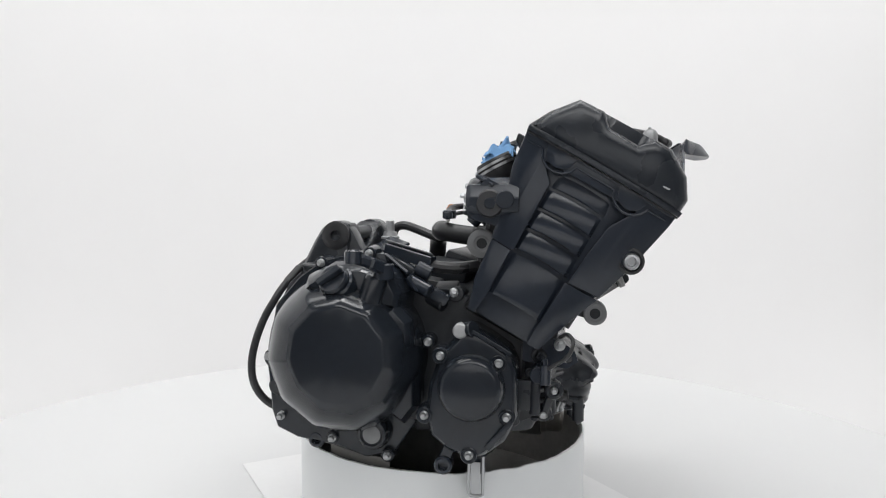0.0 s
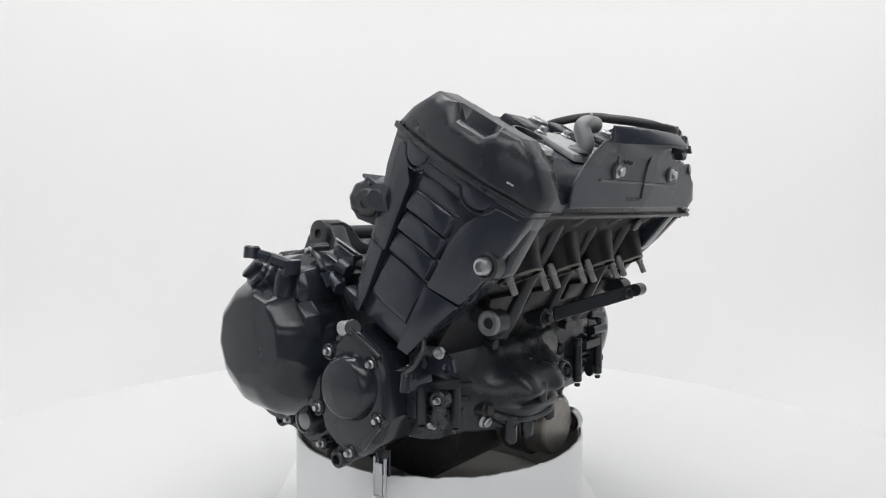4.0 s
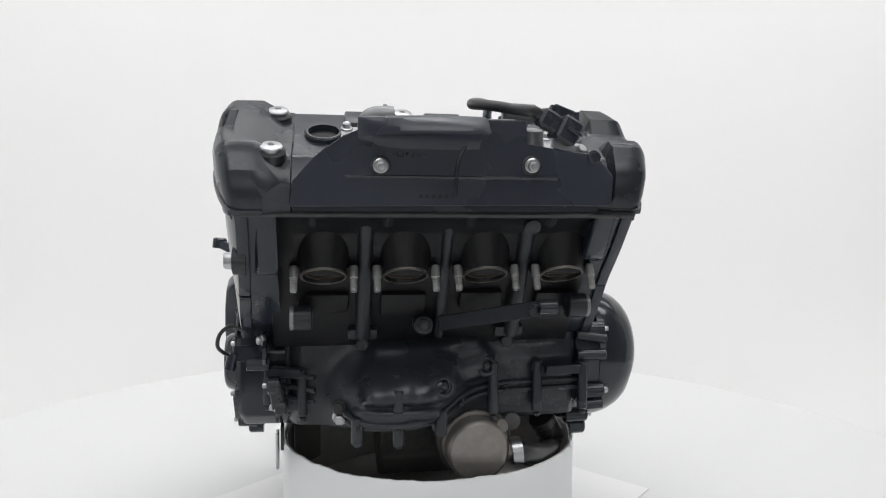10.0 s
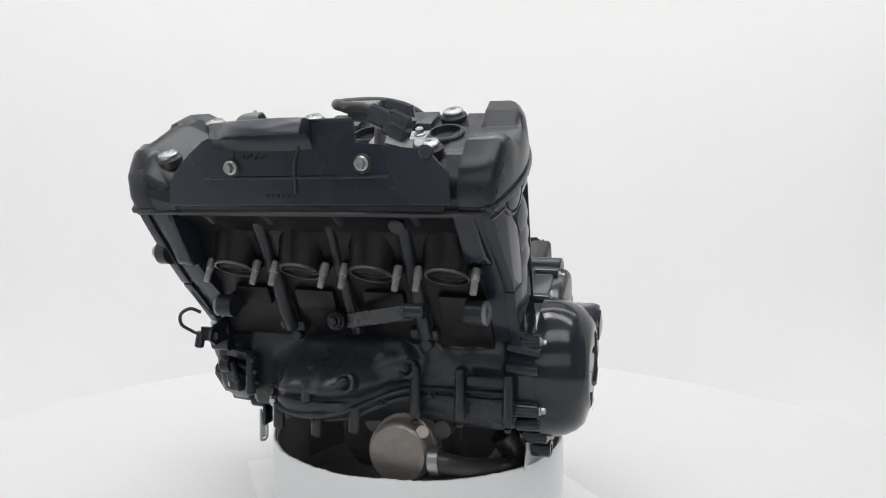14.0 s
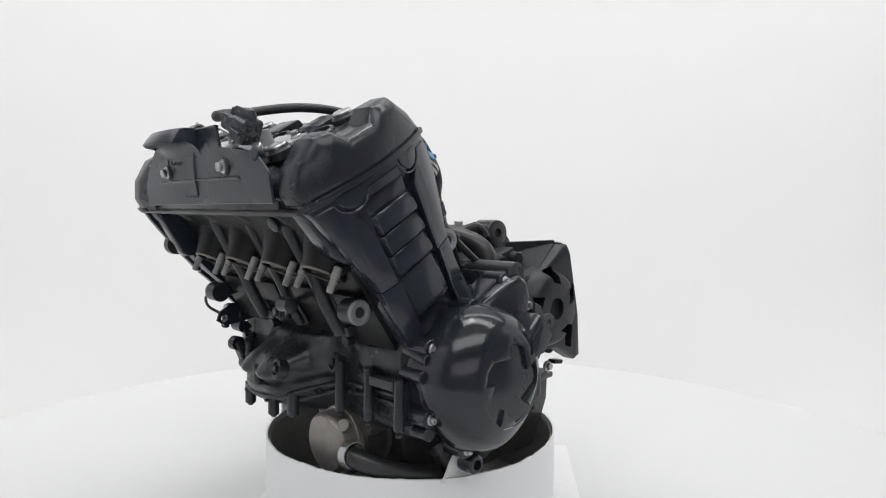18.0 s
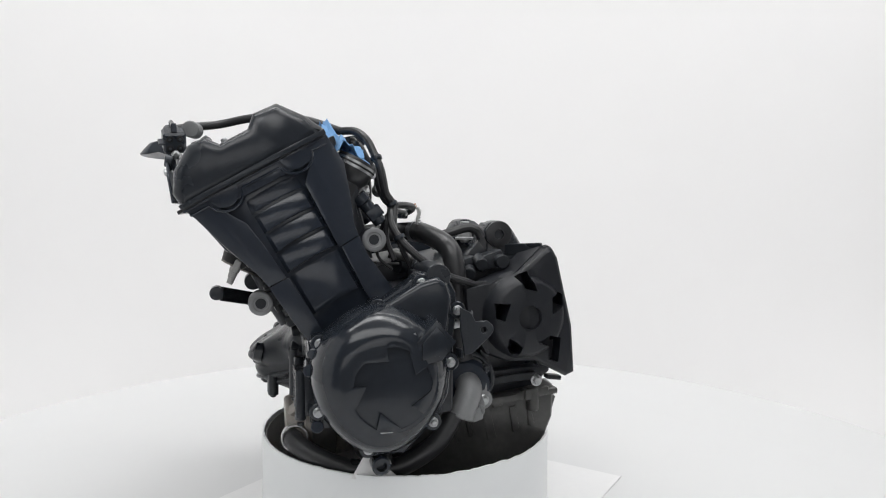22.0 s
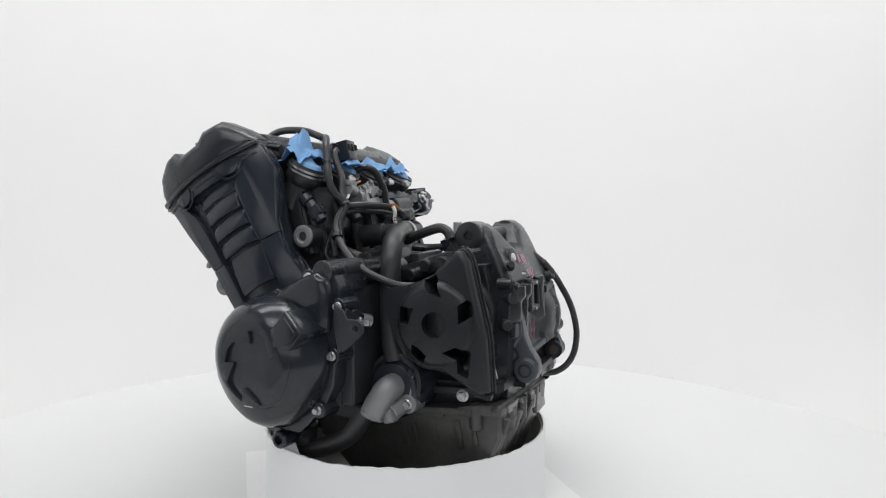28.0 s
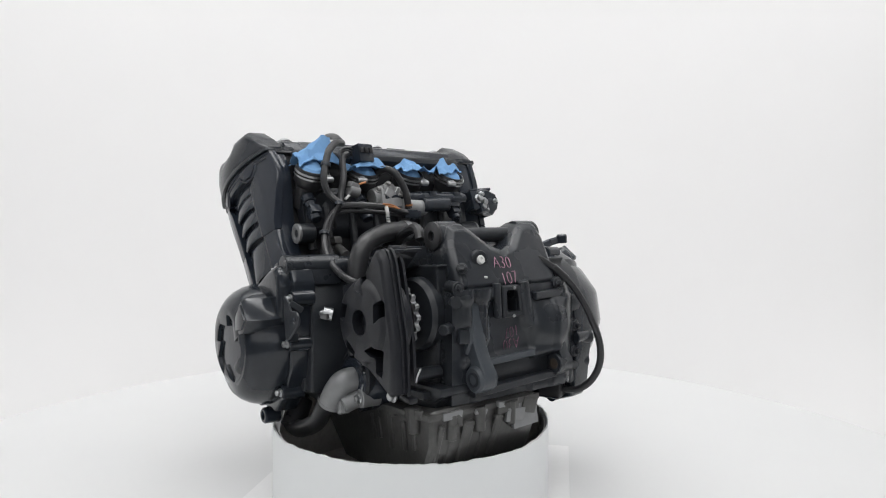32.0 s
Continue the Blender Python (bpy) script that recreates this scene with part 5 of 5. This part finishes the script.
    part("stub", joined(rod((-140, 56, 139), (-152, 74, 139), 6.5), rod((-140, 50, 170), (-152, 56, 170), 8)), "cast", eng)
    for y, z in ((52, 186), (-112, 182), (-150, 120), (-150, 84)):
        part("boss", rod((-130, y, z), (-150, y, z), 8), "cast", eng)
        bolt((-150, y, z), (-1, 0, 0), eng, 5.5, material="cast")
    win = part("window_frame", bevel(plate([(-12, 185), (-44, 185), (-50, 145), (-15, 145)], [[(-20, 179), (-38, 179), (-42, 152), (-22, 152)]], "x", -142, -153), 1.5, 1), "cast", eng, "raised rectangular opening in the case")
    # Near-black floor deepens the shade inside the opening.
    part("well", box((-126, -30, 166), (5, 26, 36), (0, 0, 0), 0), "dark", win)
    for z in (182, 147):
        part("screw", lathe([(2.2, 0), (2, 1), (0.5, 1.2)], (-153, -31, z), (-1, 0, 0), 10), "steel", win)
    part("plug_boss", rod((-110, 6, 217), (-131, 6, 217), 12), "cast", eng)
    bolt((-132, 6, 217), (-0.9, 0, 0.3), eng, 5.6, "disc", material="whiteplastic", name="white_plug")
    bolt((-148, 10, 197), (-1, 0, 0), eng, 1.3, "disc", material="whiteplastic", name="white_pin")
    bolt((-140, 40, 208), (-0.6, 0.6, 0.4), eng, 7, material="cast")
    # side stand and swing-arm stops
    for y0, y1, arm in ((-116, -100, 120),):
        lug = part("rear_lug", joined(prism([(-140, arm), (-154, arm), (-152, 118), (-166, 96), (-172, 82), (-170, 70), (-160, 62), (-148, 66), (-140, 60)], "y", y0, y1, 3),
                                      rod((-160, y0 - 4, 78), (-160, y1 + 4, 78), 13)), "case", eng, "cast lug with a bolt hole")
        part("bore", lathe([(7, 0), (7, 0.6), (4, 0.8), (3.5, -6)], (-160, y1 + 4.2, 78), LEFT, 20), "rust", lug)
    part("cross_bar", bar((-152, 34, 94), (-150, -104, 98), 8, 16), "grey", eng, "worn edge of the case below the writing")
    part("cross_bar", bar((-152, 34, 60), (-150, -104, 64), 9, 18), "cast", eng)
    part("shadow_gap", box((-144, -34, 78), (8, 130, 26), (0, 0, 0), 2), "cast", eng)
    for i, z in enumerate((150, 118, 86, 52)):
        part("rear_pad", lumpy(box((-136, -150, z), (22, 28, 24), (0, 0, 12 * (i % 2)), 5), 2, 40, i), "cast", eng)
    # right-hand rear edge of the clutch case
    part("case_edge", prism([(-112, 205), (-128, 190), (-140, 165), (-146, 110), (-138, 48), (-112, 30), (-100, 60), (-106, 170)], "y", -176, -140, 4), "cast", eng)
    for x, z in ((-146, 100), (-140, 66)):
        part("ear", lathe([(10, -14), (10, 10), (7, 12), (2, 12)], (x, -172, z), (-0.3, -1, 0), 20), "cast", eng)
    part("cable_switch", joined(box((-116, -142, 28), (34, 26, 22), (0, 0, 20), 4), rod((-132, -150, 30), (-112, -138, 28), 8)), "rubber", eng)
    # marker writing: on the sloping saddle, on the wall below it and, upside down, lower still
    rear = Matrix(((0, 0, -1, 0), (-1, 0, 0, 0), (0, 1, 0, 0), (0, 0, 0, 1)))
    for body, x, y, z, size, slope, tilt, flip in (("A30", -135.8, -12, 206, 24, 26.6, -3, 1), ("107", -148.4, -17, 185, 24, 20, 5, 1),
                                                   ("107", -147.2, -43, 135, 21, 0, 8, -1), ("A30", -147.2, -45, 119, 22, 0, 5, -1)):
        ob = new("marker_writing", text_mesh(body, size, "pink" if flip > 0 else "pink_worn"))
        ob.parent = eng
        ob.data.transform(pose(0, 0, 0, 0, slope, 0) @ rear @ pose(0, 0, 0, 0, 0, tilt) @ Matrix.Diagonal((0.8 * flip, flip, 1, 1)))
        ob.location = mm((x, y, z))
        tagged(ob, "pink handwritten stock mark " + body)


def build_intake(eng):
    d = Vector((-0.46, 0, 0.89)).normalized()
    for i, y in enumerate(PORT_Y):
        c = Vector((112, y, 334))
        b = part("intake_boot", lathe([(20, -58), (19, -26), (23.5, -19), (24.2, 0), (23, 3), (21, 3), (20, -6), (18, -30)], c, d, 32), "rubber", eng, "black rubber intake boot")
        k = part("clamp", lathe([(25.2, -9), (25.2, -1), (24.3, -1), (24.3, -9)], c, d, 36, False), "steel", b, "steel band clamp")
        # Dark ring painted as the shade of a slot.
        part("clamp_slot", lathe([(25.5, -6.2), (25.5, -3.8), (25, -3.8), (25, -6.2)], c, d, 36, False), "dark", k)
        e = c + Vector((-20, -14 if i % 2 else 14, -15))
        part("clamp_screw", joined(rod(e - Vector((0, 8, 0)), e + Vector((0, 8, 0)), 4.5), box(e + Vector((3, 0, 2)), (10, 9, 9))), "steel", k)
        part("injector", joined(rod(c + Vector((-8, 8, -48)), c + Vector((-28, 8, -72)), 8), box(c + Vector((-20, 8, -60)), (18, 16, 14), (0, 40, 0)), rod(c + Vector((0, 8, -40)), c + Vector((-8, 8, -48)), 10)), "plastic", eng)
    part("rear_ledge", bank([(-92, -4), (-102, -4), (-100, -14), (-90, -20)], -180, 132, 3), "cast", eng)
    part("rear_wall", lumpy(bank([(-60, -60), (-92, -62), (-96, -74), (-84, -90), (-76, -120), (-60, -130)], -176, 128, 4), 3, 30), "cast", eng)
    for y in (-160, -118, -76, -34, 8, 50, 92, 120):
        part("rib", tube([hp(-84, y, -66), hp(-80, y, -100), hp(-66, y, -150)], 6, 8), "cast", eng)
    part("fuel_rail", joined(rod((88, -150, 296), (88, 10, 296), 8), *[box((92, y, 298), (22, 14, 16)) for y in (-130, -80)]), "plastic", eng)
    part("sensor_body", joined(rod((84, -60, 284), (84, -110, 286), 12), box((100, -122, 290), (30, 36, 26), (0, 20, 0), 5)), "plastic", eng)
    # coolant hose with a steel clamp
    h = part("coolant_hose", tube([(108, -2, 237), (68, -8, 242), (38, -6, 246), (22, 6, 248), (17, 26, 248), (14, 46, 247), (8, 67, 243), (0, 86, 237), (-6, 99, 229), (-9, 107, 217), (-11, 111, 200), (-12, 112, 167), (-14, 114, 125), (-21, 115, 91)], 13, 18), "rubber", eng, "thick black coolant hose bending down to the pump")
    part("clamp", lathe([(14.4, -5), (14.4, 5), (13.2, 5), (13.2, -5)], (18, 20, 248), (-0.25, 1, 0), 30, False), "steel", h, "steel hose clamp")
    part("joint", rod((112, -2, 236), (66, -8, 242), 16), "rubber", h)
    part("side_hose", tube([(10, 34, 236), (-18, 44, 246), (-44, 46, 254), (-58, 48, 250), (-64, 50, 240)], 6.5, 10), "rubber", eng)
    # wiring
    for pts, r in (([(84, 100, 250), (86, 112, 222), (70, 120, 206)], 2), ([(110, 90, 226), (92, 110, 214), (60, 112, 212)], 1.6)):
        part("wire", tube(pts, r, 8), "rubber", eng)
    part("under_clutter", lumpy(joined(box((64, 30, 200), (70, 110, 26), (0, 20, 0), 6), box((44, -60, 198), (60, 90, 26), (0, 10, 0), 6), rod((30, 60, 200), (60, 90, 208), 10)), 4, 40), "cast", eng)
    part("bare_stub", joined(rod((70, 96, 224), (40, 100, 216), 6), box((80, 94, 232), (16, 12, 10), (0, 20, 0))), "dark_alloy", eng)


# Smooth warp fitted so the drawn parts match the camera's view, in millimetres over 200 mm.
VIEW_WARP = {
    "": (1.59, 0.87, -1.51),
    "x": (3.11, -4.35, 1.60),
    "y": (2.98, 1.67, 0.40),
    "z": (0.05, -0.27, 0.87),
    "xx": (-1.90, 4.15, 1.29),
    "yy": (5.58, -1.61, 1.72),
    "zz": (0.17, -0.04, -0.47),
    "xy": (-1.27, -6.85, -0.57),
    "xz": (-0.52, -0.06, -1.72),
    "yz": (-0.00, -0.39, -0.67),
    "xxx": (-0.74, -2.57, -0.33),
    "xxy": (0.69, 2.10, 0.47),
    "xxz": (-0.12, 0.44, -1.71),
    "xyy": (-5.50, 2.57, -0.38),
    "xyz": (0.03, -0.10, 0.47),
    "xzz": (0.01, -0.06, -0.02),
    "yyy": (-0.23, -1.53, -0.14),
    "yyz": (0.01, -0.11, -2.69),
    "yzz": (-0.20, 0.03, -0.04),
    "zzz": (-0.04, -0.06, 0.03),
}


def view_warped(p):
    """The place of a drawn point (metres) once warped to fit the camera's view."""
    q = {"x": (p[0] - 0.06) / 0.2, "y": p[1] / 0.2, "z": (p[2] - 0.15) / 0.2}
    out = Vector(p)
    for term, way in VIEW_WARP.items():
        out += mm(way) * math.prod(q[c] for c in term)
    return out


def warp_to_view(eng):
    """Warps every drawn part of the engine to fit the camera's view; bolts keep their shape."""
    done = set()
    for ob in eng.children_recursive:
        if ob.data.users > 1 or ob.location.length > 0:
            ob.location = view_warped(ob.location)
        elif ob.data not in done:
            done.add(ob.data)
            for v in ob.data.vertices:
                v.co = view_warped(v.co)


def build_engine():
    eng = new("motorcycle_engine")
    tagged(eng, "black four-cylinder motorcycle engine standing in a white drum", "engine")
    build_crankcase(eng)
    build_head(eng)
    build_cover(eng)
    build_shield(eng)
    build_left(eng)
    build_right(eng)
    build_rear(eng)
    build_intake(eng)
    f = part("oil_filter_cap", joined(lathe([(37, 0), (37, 22), (35.5, 26), (33, 28), (8, 28.6)], (164, 37, 1), (1, 0, -0.05), 56), rod((120, 37, 4), (170, 37, 2), 40)), "old_alloy", eng, "worn round aluminium oil cooler cap")
    part("filter_flange", joined(rod((132, 37, 4), (162, 37, 3), 45), rod((140, -4, 26), (166, -4, 25), 11), rod((140, 82, 26), (166, 82, 25), 11), bar((150, -4, 26), (150, 20, 14), 18, 22), bar((150, 82, 26), (150, 54, 14), 18, 22)), "dark_alloy", f, "dark cast flange behind the cap")
    part("spigot", joined(rod((176, 60, -3), (178, 84, -4), 12), rod((178, 62, 22), (186, 66, 28), 8)), "old_alloy", f)
    warp_to_view(eng)
    build_sprocket_cover(eng)
    build_loose(eng)
    bolt((-111, 132, 60), LEFT, eng, 7.5)
    return eng


# ---- blue towels stuffed into the intakes, and card scraps ----
def rag(size, seed, peak, mouth):
    """A crumpled paper sheet: hard folds, ragged lifted edges and a paper's thickness."""
    n, rnd = 17, random.Random(seed)
    folds = [(rnd.uniform(0, math.pi), rnd.uniform(-0.8, 0.8), rnd.uniform(0.35, 0.9)) for _ in range(9)]
    top = []
    for i in range(n):
        row = []
        for j in range(n):
            u, v = 2 * i / (n - 1) - 1, 2 * j / (n - 1) - 1
            z = 0.55 * (1 - 0.5 * (u * u + v * v))
            for a, o, k in folds:
                d = abs(u * math.cos(a) + v * math.sin(a) - o)
                z += k * max(0, 0.34 - d) * (1 if k > 0.6 else -1) * 1.5
            edge = max(abs(u), abs(v))
            z += 0.45 * max(0, edge - 0.7) / 0.3 * noise.noise(Vector((u * 2, v * 2, seed)))
            lift_up = math.exp(-(((u - peak[0]) ** 2 + (v - peak[1]) ** 2) / peak[3]) ** 1.7) * peak[2] * (1 + 0.5 * noise.noise(Vector((u * 3, v * 3, seed + 9))))
            jag = 1 + 0.16 * noise.noise(Vector((u * 3 + seed, v * 3, 0)))
            row.append(((u * jag + 0.2 * lift_up) * size[0], (v * jag - 0.15 * lift_up) * size[1], (z + lift_up) * size[2]))
        top.append(row)
    bm = bmesh.new()
    layers = []
    for dz in (0.0, -1.4):
        layers.append([[bm.verts.new(mm((x, y, z + dz))) for x, y, z in row] for row in top])
    for k, g in enumerate(layers):
        for i in range(n - 1):
            for j in range(n - 1):
                q = (g[i][j], g[i + 1][j], g[i + 1][j + 1], g[i][j + 1])
                bm.faces.new(q if k == 0 else q[::-1])
    a, b = layers
    ring = [(i, 0) for i in range(n)] + [(n - 1, j) for j in range(1, n)] + [(i, n - 1) for i in range(n - 2, -1, -1)] + [(0, j) for j in range(n - 2, 0, -1)]
    for (i, j), (k, m) in zip(ring, ring[1:] + ring[:1]):
        bm.faces.new((a[i][j], b[i][j], b[k][m], a[k][m]))
    bmesh.ops.recalc_face_normals(bm, faces=bm.faces)
    fill = lumpy(lathe([(20.5, -9), (20, -1), (15, 5), (8, 8), (2, 9)], mouth, (-0.46, 0, 0.89), 26), 5, 70, seed)
    ob = part("blue_towel", joined(bm, fill), "rag", None, "", 16)
    return tagged(ob, "crumpled blue paper towel stuffed into an intake", "paper towel", "towels in the intakes")


def scrap(pts, turn):
    """A torn piece of thin white card standing against the drum's rim."""
    bm = bmesh.new()
    rows = [[bm.verts.new(mm((x, dy + 2.5 * math.sin(x * 0.13) - 0.12 * z, z))) for x, z in pts] for dy in (0, 1.0)]
    n = len(pts)
    bm.faces.new(rows[0])
    bm.faces.new(rows[1][::-1])
    for i in range(n):
        bm.faces.new((rows[0][i], rows[1][i], rows[1][(i + 1) % n], rows[0][(i + 1) % n]))
    bmesh.ops.recalc_face_normals(bm, faces=bm.faces)
    bm.transform(pose(0, 0, 0, 0, 0, turn))
    ob = part("card_scrap", bm, "paper", None)
    return tagged(ob, "torn scrap of white card at the rim of the drum", "card scrap", "card scraps in the drum")


# ---- put everything on the table ----
build_studio()
table_foot()
TABLE = turntable()
DRUM = drum()
SHEET = paper_sheet()
ENGINE = build_engine()

LIFT = 0.1287
RIDERS = []
for at, size, seed, peak, y in (((126, 102, 341), (19, 33, 17), 3, (0.8, -0.4, 2.0, 0.4), 114), ((109, 26, 339), (21, 31, 11), 8, (0.1, -0.5, 0.7, 0.2), 30), ((109, -58, 338), (21, 27, 11), 12, (0.3, -0.3, 0.8, 0.2), -55), ((117, -133, 337), (17, 22, 11), 21, (0.2, 0.2, 1.1, 0.25), -140)):
    ob = rag(size, seed, peak, (112 - at[0], y - at[1], 334 - at[2]))
    RIDERS.append((ob, tuple(view_warped(mm(at)) + Vector((0, 0, LIFT)))))

for pts, at, turn in (([(0, 0), (14, 6), (28, 16), (42, 38), (54, 26), (66, 4)], (60, 184, -31), -15),):
    ob = scrap(pts, turn)
    RIDERS.append((ob, tuple(view_warped(mm(at)) + Vector((0, 0, LIFT)))))


def motions():
    """The table top and all that it carries turn together about the table's axis."""
    riders = [(TABLE, (0, 0, 0)), (SHEET, (0, 0, 0)), (DRUM, (0.0265, 0.0024, 0.0015)), (ENGINE, (0, 0, LIFT))] + RIDERS
    for ob, at in riders:
        walk(ob, [(t, pose(0, 0, 0, 0, 0, spin_angle(t)) @ Matrix.Translation(at)) for t in range(33)])


motions()
